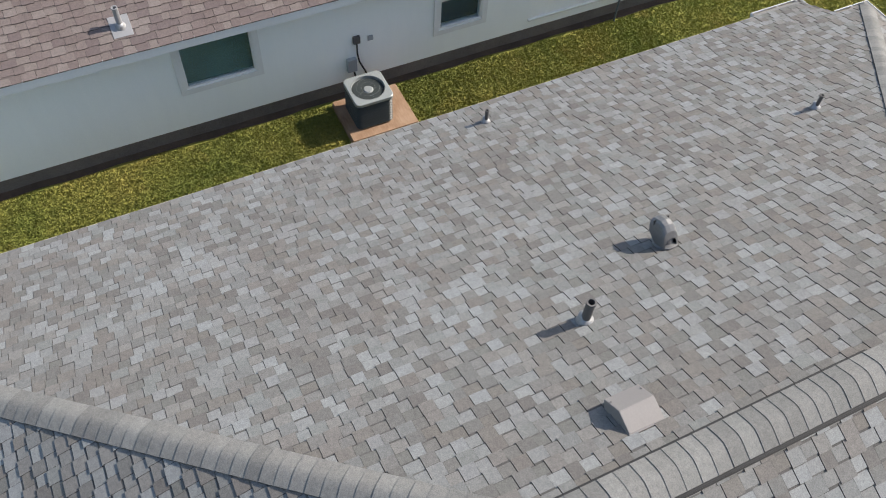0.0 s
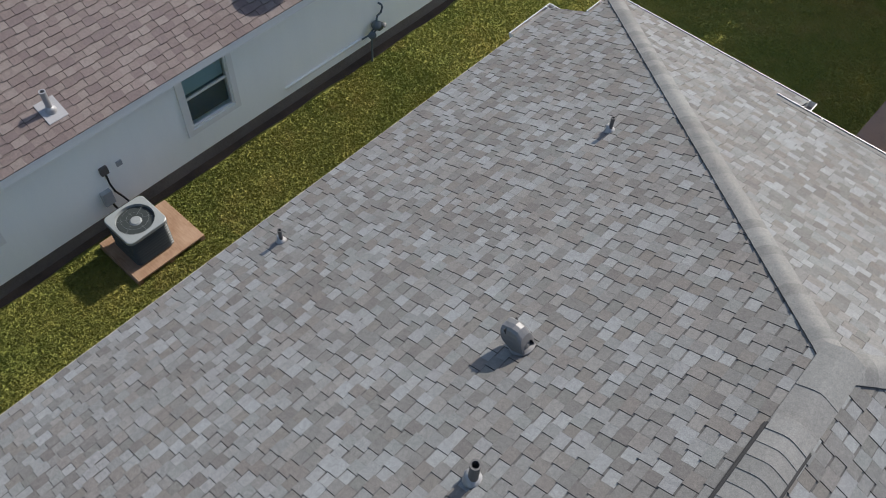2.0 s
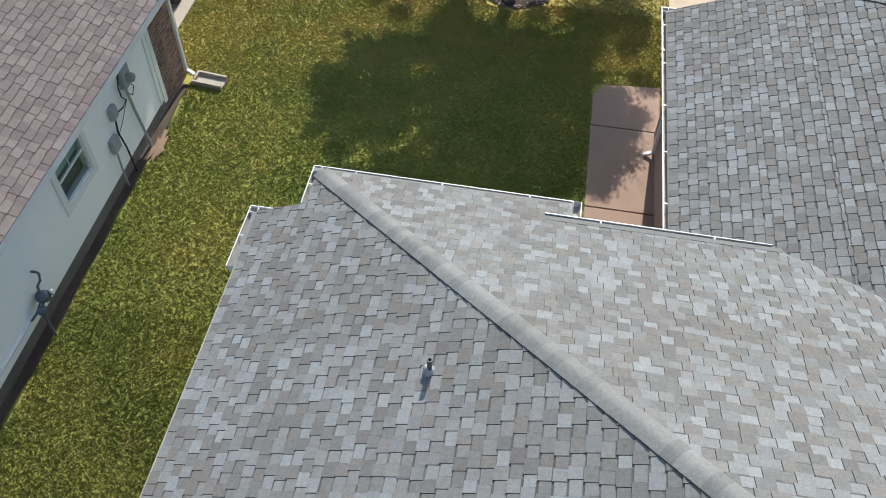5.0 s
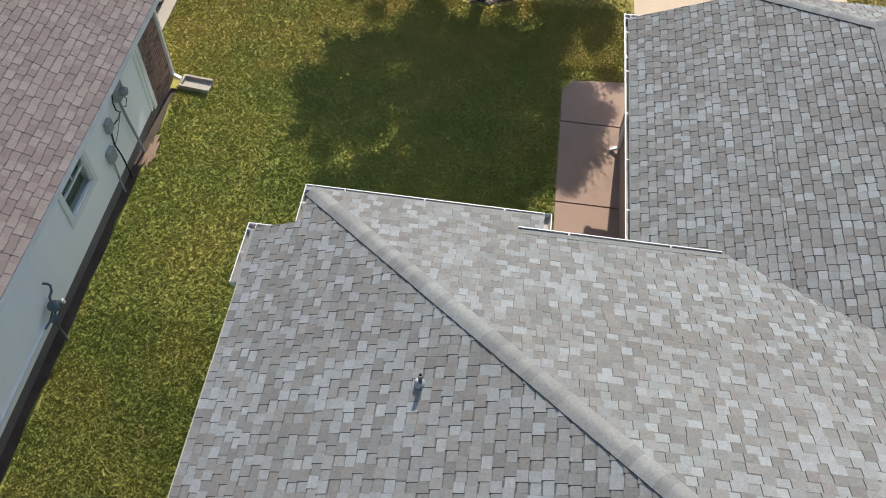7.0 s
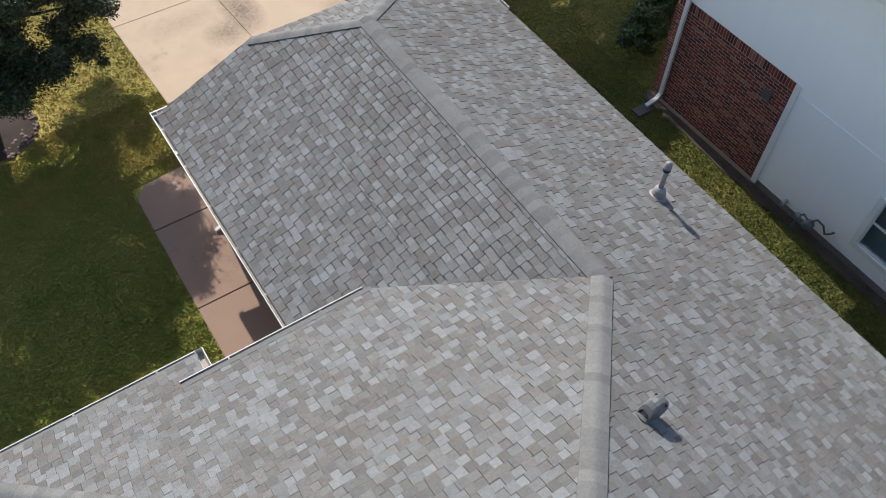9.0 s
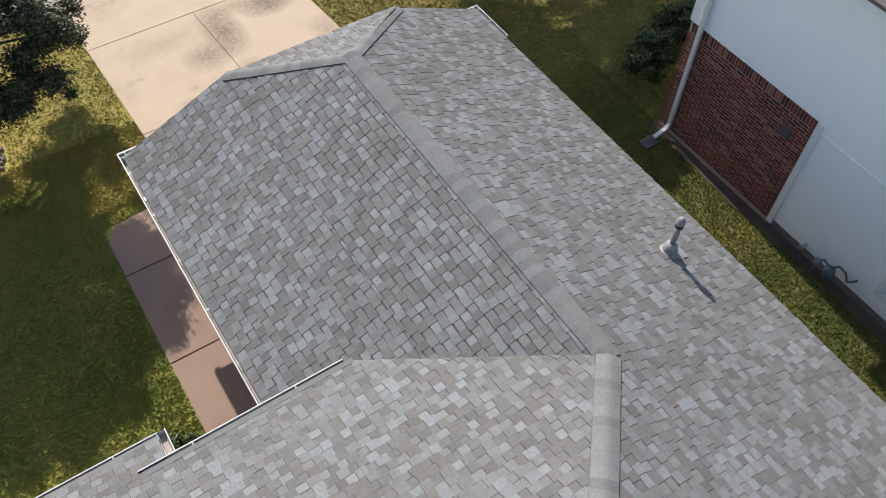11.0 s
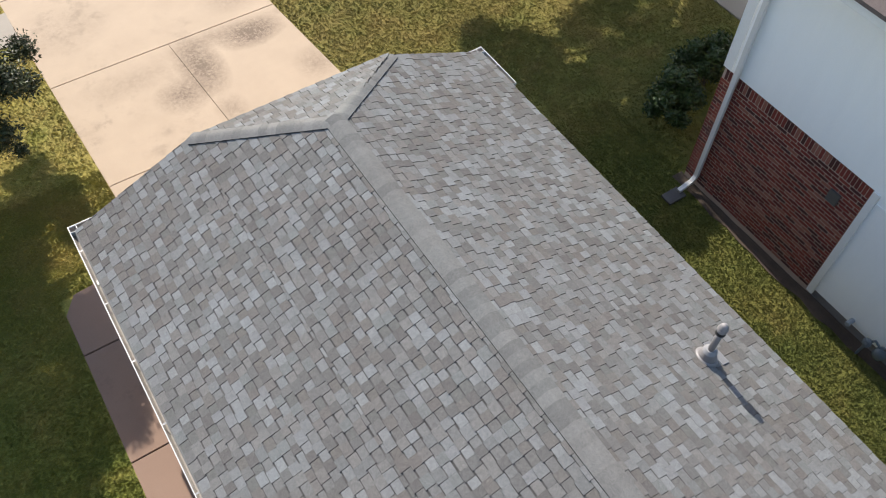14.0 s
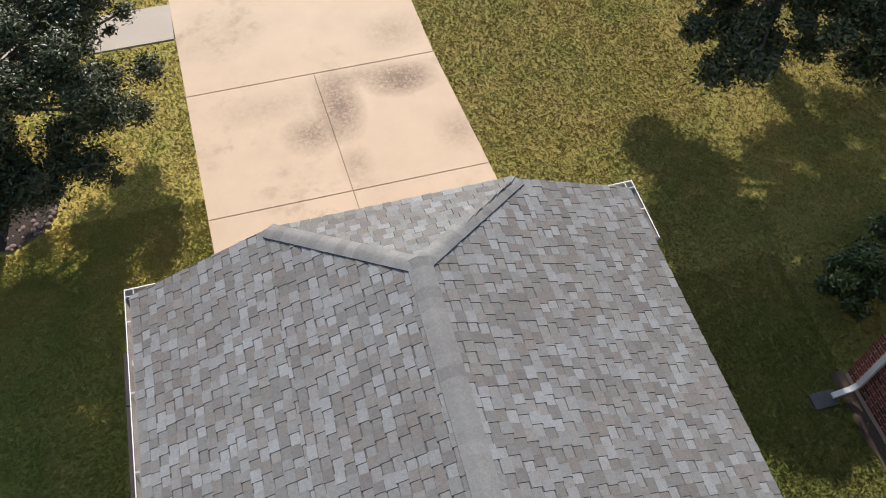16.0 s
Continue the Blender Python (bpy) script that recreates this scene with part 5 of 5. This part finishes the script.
# roof fittings of the neighbour
n_tilt = Matrix((Vector((0, 1, 0)), Vector((-1, 0, NS)).normalized(), Vector((NS, 0, 1)).normalized())).transposed().to_4x4()
vent_pipe(0, 0, 0, n_tilt, 0.36, 0.045, "short pale vent pipe in a lead flashing on the brown roof", dark=False, m=at_n(-0.09, -1.9, zN(-0.09)), flange=0.3)
vent_pipe(0, 0, 0, n_tilt, 0.36, 0.045, "short pale vent pipe in a lead flashing on the brown roof", dark=False, m=at_n(-0.07, -5.33, zN(-0.07)), flange=0.3)
flue_pipe(at_n(-0.58, 4.19, zN(-0.58)), n_tilt, 0.8, "tall grey flue pipe with a rounded cap on brown roof", FLUE, 0.1)
dish = thing("satellite_dish", "pale satellite dish on a bent mast near the neighbour's eave", "satellite dish", at_n(-0.03, 2.37, zN(-0.03)))
part("foot", box(-0.06, 0.06, -0.05, 0.05, -0.03, 0.03, 0.005), LEAD, dish)
part("mast", tube([(0, 0, 0.0), (-0.03, 0.03, 0.1), (-0.09, 0.03, 0.2), (-0.09, 0.05, 0.4)], 0.026), PIPE, dish)
dm_ = Matrix.Translation((-0.02, 0.155, 0.52)) @ Vector((0.1, 0.79, 0.6)).to_track_quat("Z", "Y").to_matrix().to_4x4()
reflector = part("reflector", lathe([(0.01, -0.075), (0.15, -0.064), (0.28, -0.034), (0.37, 0.0), (0.378, 0.004), (0.376, 0.01), (0.28, -0.024), (0.15, -0.054), (0.01, -0.066)], 30, dm_), DISH, dish, "shallow off-white dish reflector", smooth=True)
part("back_bracket", box(-0.07, 0.07, -0.09, 0.09, -0.13, -0.07, 0.008), PIPE, reflector, m=dm_)
part("feed_arm", tube([dm_ @ Vector((0, -0.36, -0.02)), Vector((-0.06, 0.5, 0.3)), Vector((-0.12, 0.72, 0.42))], 0.018, 6), AC_STEEL, dish)
horn = bmesh.new()
add_lathe(horn, [(0.002, -0.1), (0.032, -0.1), (0.035, -0.04), (0.032, 0.1), (0.002, 0.1)], 12, Matrix.Translation((-0.13, 0.77, 0.46)) @ Vector((0.77, 0.3, -0.4)).to_track_quat("Z", "Y").to_matrix().to_4x4())
add_lathe(horn, [(0.002, 0.0), (0.025, 0.0), (0.03, 0.08), (0.002, 0.09)], 12, Matrix.Translation((-0.14, 0.74, 0.46)) @ Vector((0.0, -0.8, 0.2)).to_track_quat("Z", "Y").to_matrix().to_4x4())
part("feed_horn", horn, LEAD, dish)
for side in (-0.06, 0.05):
    part("brace", tube([(-0.09 + side, -0.02, 0.06 - side * 0.3), (-0.06, 0.03, 0.14)], 0.012, 6), LEAD, dish)
part("stay", tube([(0, 0, 0.05), (0.18, 0.05, 0.0), (0.4, 0.1, -0.1), (0.42, 0.1, -0.16)], 0.009, 5), BLACK, dish)
bracket = bmesh.new()
add_box(bracket, -0.1, 0.1, -0.03, 0.03, 0.03, 0.05, 0.004)
add_box(bracket, -0.13, -0.09, -0.05, 0.05, 0.004, 0.045, 0.006)
add_box(bracket, 0.09, 0.12, -0.05, 0.05, 0.004, 0.04, 0.006)
single("roof_bracket", bracket, LEAD, "small bent metal bracket lying on the brown roof", "bracket", at_n(-0.225, 1.615, zN(-0.225)) @ pose(0, 0, 0, 0, math.degrees(math.atan(NS)), 17))

# neighbour's driveway and the parked car behind the brick corner
paving("neighbour_driveway", "pale concrete driveway of the white house", "driveway", PALE, [bay(-6.0, -3.4, 10.7, 15.0), bay(-3.4, -0.88, 10.7, 15.0), bay(-6.0, -3.4, 15.0, 19.5), bay(-3.4, -0.88, 15.0, 19.5)], pose(-9.5, 0, 0))


def parked_car(m):
    t = thing("car", "black saloon car parked on the neighbour's driveway", "car", m)
    prof = [(-2.2, 0.32), (-2.25, 0.6), (-2.1, 0.82), (-1.45, 0.92), (-0.9, 1.38), (0.5, 1.42), (1.2, 0.98), (2.1, 0.82), (2.28, 0.55), (2.2, 0.3)]
    bm = bmesh.new()
    rows2 = []
    for x, inset in ((-0.86, 0.1), (-0.9, 0.0), (0.9, 0.0), (0.86, 0.1)):
        rows2.append([bm.verts.new((x * (1 - 0.16 * max(0, z - 0.9) / 0.5), y * (1 - inset * 0.06), z)) for y, z in prof])
    for r, q in zip(rows2, rows2[1:]):
        for i in range(len(prof)):
            j = (i + 1) % len(prof)
            bm.faces.new((r[i], r[j], q[j], q[i]))
    bm.faces.new(list(reversed(rows2[0])))
    bm.faces.new(rows2[-1])
    bmesh.ops.recalc_face_normals(bm, faces=bm.faces)
    bmesh.ops.bevel(bm, geom=list(bm.edges), offset=0.05, segments=3, affect="EDGES")
    part("body", bm, CAR_PAINT, t, smooth=True)
    for sx in (-0.84, 0.84):
        for sy in (-1.38, 1.38):
            wm = Matrix.Translation((sx, sy, 0.335)) @ pose(0, 0, 0, 0, 90, 0)
            wh = part("wheel", lathe([(0.24, -0.1), (0.32, -0.09), (0.335, -0.04), (0.335, 0.04), (0.32, 0.09), (0.24, 0.1)], 24, wm), RUBBER, t, "black tyre")
            rim = bmesh.new()
            add_lathe(rim, [(0.235, -0.09), (0.235, 0.103), (0.215, 0.106), (0.2, 0.06), (0.19, -0.09)], 24, wm)
            for q in range(5):
                add_tube(rim, [wm @ Vector((0.03 * math.cos(q * 1.2566), 0.03 * math.sin(q * 1.2566), 0.085)), wm @ Vector((0.21 * math.cos(q * 1.2566), 0.21 * math.sin(q * 1.2566), 0.09))], 0.022, 6)
            add_lathe(rim, [(0.05, 0.05), (0.05, 0.1), (0.03, 0.11)], 12, wm)
            part("rim", rim, CHROME, wh, "grey five-spoke alloy rim")
    for sx in (-0.8, 0.8):
        part("side_window", box(sx - 0.03, sx + 0.03, -0.8, 0.7, 0.98, 1.28, 0.02), GLASS, t)


parked_car(at_n(-1.92, 13.84, 0.03))

# ---------------------------------------------------------------- two-storey neighbour with the brick corner
BX = 9.28
bh = thing("brick_house", "two-storey white house with a red brick lower corner", "house")
BC = 7.92
part("wall", pierced_wall(BX, BX + 0.16, -14.0, 4.74, 0.22, 5.5, [(0.95, 2.36, 0.69, 1.9)]), STUCCO_B, bh)
part("wall", box(BX + 0.006, BX + 0.16, 4.74, BC - 0.005, 2.76, 5.5), STUCCO_B, bh)
part("footing", box(BX + 0.03, BX + 0.2, -14.0, BC - 0.05, -0.05, 0.24), FOUND, bh, "grey concrete footing")
bcorner = part("wall", box(BX + 0.012, BX + 0.16, 4.76, BC - 0.012, 0.0, 2.75), MORTAR, bh, "red brick veneer with a soldier course on top")
brick_panel(bcorner, BX + 0.012, -1, 4.84, BC, 0.14, 2.75, RED_BRICK, 41, soldier=True, limit=300)
part("wall", box(BX + 0.16, BX + 10, BC - 0.16, BC - 0.012, 0.0, 2.75), RED_BRICK, bh)
part("wall", box(BX + 0.16, BX + 10, BC - 0.16, BC - 0.005, 2.75, 5.5), STUCCO_B, bh)
part("wall", box(BX + 9.84, BX + 10, -14.0, BC - 0.16, 0.0, 5.5), STUCCO_B, bh)
part("wall", box(BX + 0.16, BX + 9.84, -14.0, -13.84, 0.0, 5.5), STUCCO_B, bh)
part("trim_board", box(BX - 0.024, BX + 0.02, 4.70, 4.82, 0.1, 2.76), TRIM, bh, "white vertical board beside the brick")
part("band", box(BX - 0.012, BX + 0.01, -14.0, 4.69, 2.56, 2.6), STUCCO_B, bh, "shallow horizontal joint in the white wall")
part("corner_board", box(BX - 0.02, BX + 0.02, BC - 0.16, BC + 0.02, 2.78, 5.3), TRIM, bh, "white corner board")
sash_window(bh, BX, 0.95, 2.36, 0.69, 1.9, -1, ROOM)
part("eave", box(BX - 0.45, BX + 0.2, -14.3, BC + 0.4, 5.28, 5.46), TRIM, bh)
part("eave", box(BX + 0.2, BX + 10.3, BC, BC + 0.4, 5.28, 5.46), TRIM, bh)
part("roof", slab_of([Vector((BX - 0.48, -14.3, 5.48)), Vector((BX - 0.48, BC + 0.43, 5.48)), Vector((BX + 5, BC - 4.5, 8.0)), Vector((BX + 5, -14.3, 8.0))], 0.06), BROWN, bh, "brown shingle upper roof")
part("roof", slab_of([Vector((BX - 0.48, BC + 0.43, 5.48)), Vector((BX + 10.4, BC + 0.43, 5.48)), Vector((BX + 5, BC - 4.5, 8.0))], 0.06), BROWN, bh)
part("roof", slab_of([Vector((BX + 10.4, -14.3, 5.48)), Vector((BX + 10.4, BC + 0.43, 5.48)), Vector((BX + 5, BC - 4.5, 8.0)), Vector((BX + 5, -14.3, 8.0))], 0.06), BROWN, bh)
downspout(bh, [(BX - 0.3, BC - 0.32, 5.3), (BX - 0.3, BC - 0.32, 5.15), (BX - 0.05, BC - 0.3, 4.85), (BX - 0.05, BC - 0.3, 0.32), (BX - 0.14, BC - 0.3, 0.2), (BX - 0.42, BC - 0.3, 0.12)], 0.085)
single("splash_block", box(-0.2, 0.2, -0.13, 0.13, 0.0, 0.05, 0.01), PIPE, "dark splash block under the brick house's downspout", "splash block", Matrix.Translation((BX - 0.52, BC - 0.3, 0.01)))
single("wall_vent", box(-0.03, 0.012, -0.1, 0.1, -0.12, 0.12, 0.008), PIPE, "square dark grey vent cover on the red brick", "vent cover", Matrix.Translation((BX, 5.28, 2.13)))
gr = thing("gas_meter", "grey gas meter with looping pipes low on the white wall", "gas meter", pose(BX, 3.3, 0, 0, 0, 180))
part("body", lathe([(0.03, -0.09), (0.1, -0.07), (0.11, 0.0), (0.1, 0.08), (0.03, 0.1)], 16, Matrix.Translation((0.18, 0.05, 0.4)) @ pose(0, 0, 0, 0, 70, 0)), GAS, gr, smooth=True)
part("regulator", lathe([(0.02, 0.0), (0.08, 0.02), (0.085, 0.05), (0.035, 0.07)], 14, Matrix.Translation((0.2, -0.18, 0.42)) @ pose(0, 0, 0, 20, 60, 0)), GAS, gr)
part("riser", tube([(-0.02, 0.5, 0.5), (0.1, 0.48, 0.52), (0.13, 0.4, 0.45), (0.13, 0.3, 0.6), (0.13, 0.15, 0.62), (0.16, 0.06, 0.5)], 0.022), PIPE, gr)
part("inlet", tube([(0.18, 0.0, 0.5), (0.18, -0.12, 0.55), (0.19, -0.2, 0.4), (0.2, -0.22, -0.02)], 0.022), GAS, gr)
part("stub", tube([(0.0, -0.62, 0.32), (0.16, -0.62, 0.34)], 0.045), UTIL, gr)


# ---------------------------------------------------------------- planting
def leaf_cloud(seed, lumps, count, size, mat_, thin=0.35):
    """Small folded leaves scattered through a crown made of many lumps: (x, y, z, radius)."""
    rg = np.random.RandomState(seed)
    lump = np.array(lumps)
    weight = lump[:, 3] ** 2
    pick = rg.choice(len(lump), count, p=weight / weight.sum())
    way = rg.normal(size=(count, 3))
    way /= np.linalg.norm(way, axis=1)[:, None]
    rad = lump[pick, 3] * (thin + (1 - thin) * rg.rand(count)) * (0.75 + 0.5 * rg.rand(count) ** 2)
    c = lump[pick, :3] + way * rad[:, None] * np.array([1, 1, 0.8])
    a = rg.normal(size=(count, 3))
    a[:, 2] *= 0.5
    a /= np.linalg.norm(a, axis=1)[:, None]
    b = np.cross(a, way + 0.6 * rg.normal(size=(count, 3)))
    b /= np.linalg.norm(b, axis=1)[:, None]
    s = size * (0.6 + 0.8 * rg.rand(count))[:, None]
    n = np.cross(a, b)
    quad = np.stack([c - a * s, c + b * s * 0.42 + n * s * 0.12, c + a * s, c - b * s * 0.42 + n * s * 0.12], 1).reshape(-1, 3)
    quad[:, 2] = np.maximum(quad[:, 2], 0.02)
    k = np.arange(count) * 4
    faces = np.concatenate([np.stack([k, k + 1, k + 2], 1), np.stack([k, k + 2, k + 3], 1)])
    return raw_mesh("crown", quad.tolist(), faces.tolist(), mat_)


def crown_lumps(seed, centre, radii, n, r0, r1, flat=0.2):
    rg = random.Random(seed)
    out = []
    while len(out) < n:
        v = Vector((rg.gauss(0, 1), rg.gauss(0, 1), rg.gauss(0, 1))).normalized() * (rg.random() ** 0.38)
        if v.z < -0.75 + flat * rg.random():
            continue
        out.append((centre[0] + v.x * radii[0], centre[1] + v.y * radii[1], centre[2] + v.z * radii[2], rg.uniform(r0, r1)))
    return out


def tree(name, x, y, label, crown_c, radii, lumps, leaves, size, seed, trunk_r=0.16, mat=None, boughs=()):
    t = thing(name, label, "tree", Matrix.Translation((x, y, 0)), group="front yard trees")
    rg = random.Random(seed)
    ls = crown_lumps(seed, crown_c, radii, lumps, 0.2, 0.6) + list(boughs)
    bm = bmesh.new()
    fork = Vector((rg.uniform(-0.1, 0.1), rg.uniform(-0.1, 0.1), crown_c[2] - radii[2] * 0.75))
    add_tube(bm, [(0, 0, -0.1), (0, 0, 0.05), (0.02, 0, 0.4), fork * 0.6 + Vector((0.03, 0.02, 0)), fork], [trunk_r * 1.5, trunk_r * 1.25, trunk_r, trunk_r * 0.9, trunk_r * 0.8], 12)
    part("trunk", bm, BARK, t, smooth=True)
    for i in range(0, len(ls), 3):
        e = Vector(ls[i][:3])
        mid = fork.lerp(e, 0.5) + Vector((rg.uniform(-0.2, 0.2), rg.uniform(-0.2, 0.2), rg.uniform(-0.1, 0.3)))
        part("limb", tube([fork, fork.lerp(mid, 0.5) + Vector((0, 0, 0.1)), mid, e], [trunk_r * 0.5, trunk_r * 0.36, trunk_r * 0.22, 0.015], 6), BARK, t)
    part("crown", leaf_cloud(seed, ls, leaves, size, mat or OAK), OAK, t, "dense crown of small dark green leaves")
    return t


fringe = [(3.2 * math.cos(k * 0.33) + 0.1, 2.75 * math.sin(k * 0.33) + 0.2, 2.5 + 0.55 * math.sin(k * 2.1), 0.24 + 0.1 * math.cos(k * 1.7)) for k in range(19)]
tree("oak_tree", -3.6, 14.6, "young oak with a dense dark crown in a mulch ring", (0.0, 0.25, 3.4), (3.3, 2.7, 1.6), 170, 300000, 0.037, 51,
     boughs=[(2.5, -0.8, 4.0, 0.4), (2.6, -1.3, 3.5, 0.4), (2.4, -1.6, 2.5, 0.42), (1.6, -1.9, 2.6, 0.48), (2.9, -1.2, 3.1, 0.42), (2.1, -1.2, 2.8, 0.42), (2.0, -1.6, 2.65, 0.36), (1.2, -1.6, 2.75, 0.45), (2.5, -1.0, 2.85, 0.38), (2.6, -0.9, 3.4, 0.42), (2.2, -0.7, 3.7, 0.42), (1.0, -1.3, 2.4, 0.4)] + fringe + crown_lumps(57, (2.3, 2.5, 2.7), (1.1, 1.0, 0.7), 26, 0.2, 0.42) + crown_lumps(56, (0.6, -1.9, 2.5), (1.3, 0.5, 0.4), 16, 0.2, 0.4))
lobe = crown_lumps(58, (-2.6, 0.3, 4.3), (1.0, 2.9, 2.2), 80, 0.25, 0.6)
skirt = crown_lumps(59, (-0.3, -2.1, 2.75), (3.7, 1.4, 0.7), 60, 0.22, 0.5)
tree("oak_tree", 11.4, 15.2, "broad tall dark oak on the lawn before the brick house", (0.9, 0.3, 5.4), (2.9, 3.5, 3.2), 250, 420000, 0.048, 52, trunk_r=0.22, boughs=lobe + skirt)
tree("oak_tree", 16.4, 14.9, "dark oak on the lawn by the entry path", (-0.4, -0.2, 5.0), (2.6, 2.7, 2.6), 90, 70000, 0.066, 54)

ring = thing("mulch_bed", "round mulch bed rimmed with scattered pale stones round the oak", "mulch bed", Matrix.Translation((-3.53, 14.6, 0)))
mb = bmesh.new()
bmesh.ops.create_circle(mb, cap_ends=True, cap_tris=True, segments=40, radius=0.86)
for v in mb.verts:
    v.co.z = 0.03 + 0.05 * (1 - v.co.length / 0.86)
part("mulch", mb, MULCH, ring)
rk = random.Random(9)
stone_meshes = []
for k in range(4):
    sbm = bmesh.new()
    bmesh.ops.create_icosphere(sbm, subdivisions=2, radius=0.07)
    for v in sbm.verts:
        v.co = Vector((v.co.x * 1.25, v.co.y, v.co.z * 0.6)) * (1 + 0.22 * noise.noise(v.co * 14 + Vector((k * 3, 0, 0))))
    stone_meshes.append(finish(sbm, "stone", STONE, True))
for k in range(130):
    a, far, big = rk.uniform(0, 2 * math.pi), 0.9 - 0.34 * rk.random() ** 2, rk.uniform(0.3, 0.75)
    part("stone", stone_meshes[k % 4], STONE, ring, m=pose(far * math.cos(a), far * math.sin(a), 0.035, 0, 0, rk.uniform(0, 360)) @ Matrix.Diagonal((big, big, big, 1)))


def shrub(x, y, r, h, label, mat_, seed, count=2600, size=0.045):
    t = thing("shrub", label, "shrub", Matrix.Translation((x, y, 0)), group="shrubs")
    ls = crown_lumps(seed, (0, 0, h * 0.55), (r * 0.7, r * 0.7, h * 0.4), 16, 0.14, 0.28)
    rg = random.Random(seed)
    for k in range(6):
        e = ls[k * 2]
        part("stem", tube([(rg.uniform(-0.06, 0.06), rg.uniform(-0.06, 0.06), -0.03), (e[0] * 0.4, e[1] * 0.4, e[2] * 0.5), e[:3]], [0.014, 0.01, 0.005], 5), BARK, t)
    part("crown", leaf_cloud(seed, ls, count, size, mat_), mat_, t)


shrub(-2.0, 6.32, 0.68, 1.0, "clipped green shrub against the house front", SHRUB, 61, 6500, 0.034)
shrub(-4.9, 14.9, 0.6, 0.6, "low purple-leaved shrub beside the mulch ring", PURPLE, 62)
shrub(10.1, 9.0, 1.0, 1.2, "dark leafy shrub in shade by the brick corner", SHRUB, 63, 9000, 0.05)
shrub(11.3, 9.5, 0.9, 1.1, "dark leafy shrub in shade by the brick corner", SHRUB, 64, 7000, 0.05)

# grass blades over the lawns that the flight passes
rg = np.random.RandomState(77)


def blades(x0, x1, y0, y1, per_m2):
    n = int((x1 - x0) * (y1 - y0) * per_m2)
    return np.stack([rg.uniform(x0, x1, n), rg.uniform(y0, y1, n)], 1)


spots = np.concatenate([blades(-9.7, -5.9, -9.0, 4.6, 4200), blades(-10.6, -0.0, 4.6, 14.0, 2900), blades(-10.6, -0.1, 14.0, 20.5, 1100), blades(4.7, 9.6, 10.3, 20.5, 1300), blades(5.9, 9.3, -4.0, 10.3, 2500), blades(9.6, 15, 7.8, 19, 900), blades(9.2, 9.6, 7.8, 10.3, 1300)])
wall_x = NX0 + 0.17 + 0.03 * np.sin(spots[:, 1] * 5)
keep = (spots[:, 0] > wall_x) | (spots[:, 1] > NBK + 0.05)
keep &= ~((spots[:, 0] > -5.95) & (spots[:, 0] < 6.1) & (spots[:, 1] < 4.5))
keep &= ~((spots[:, 0] > -1.6) & (spots[:, 0] < 6.0) & (spots[:, 1] < 10.4))
keep &= ~((spots[:, 0] > -1.64) & (spots[:, 0] < -0.3) & (spots[:, 1] < 11.5))
left_edge = -0.05 - 0.038 * (spots[:, 1] - 13.0)
keep &= ~((spots[:, 0] > left_edge + 0.04) & (spots[:, 0] < 5.14 - 0.085 * (np.minimum(spots[:, 1], 17.5) - 13.4)) & (spots[:, 1] > 10.2))
keep &= np.hypot(spots[:, 0] + 3.53, spots[:, 1] - 14.6) > 0.98
keep &= ~((spots[:, 0] > BX - 0.2) & (spots[:, 1] < BC + 0.1))
keep &= ~((np.abs(spots[:, 0] + 8.93) < 0.54) & (np.abs(spots[:, 1] + 1.6) < 0.64))
keep &= ~((np.abs(spots[:, 1] - 18.92) < 0.6))
spots = spots[keep]
n = len(spots)
ang = rg.uniform(0, 2 * math.pi, n)
ln = rg.uniform(0.03, 0.08, n)
wd = rg.uniform(0.0022, 0.0046, n)
ht = rg.uniform(0.014, 0.032, n)
dx, dy_ = np.cos(ang), np.sin(ang)
base_a = np.stack([spots[:, 0] - dy_ * wd, spots[:, 1] + dx * wd, np.full(n, 0.0)], 1)
base_b = np.stack([spots[:, 0] + dy_ * wd, spots[:, 1] - dx * wd, np.full(n, 0.0)], 1)
mid = np.stack([spots[:, 0] + dx * ln * 0.55, spots[:, 1] + dy_ * ln * 0.55, ht], 1)
tip = np.stack([spots[:, 0] + dx * ln, spots[:, 1] + dy_ * ln, ht * 0.6], 1)
verts = np.stack([base_a, base_b, mid + (base_b - np.stack([spots[:, 0], spots[:, 1], np.zeros(n)], 1)) * 0.8, tip], 1).reshape(-1, 3)
k = np.arange(n) * 4
faces = np.concatenate([np.stack([k, k + 1, k + 2], 1), np.stack([k, k + 2, k + 3], 1)])
gme = bpy.data.meshes.new("grass")
gme.vertices.add(len(verts))
gme.vertices.foreach_set("co", verts.ravel())
gme.loops.add(len(faces) * 3)
gme.loops.foreach_set("vertex_index", faces.ravel().astype(np.int32))
gme.polygons.add(len(faces))
gme.polygons.foreach_set("loop_start", (np.arange(len(faces)) * 3).astype(np.int32))
gme.update(calc_edges=True)
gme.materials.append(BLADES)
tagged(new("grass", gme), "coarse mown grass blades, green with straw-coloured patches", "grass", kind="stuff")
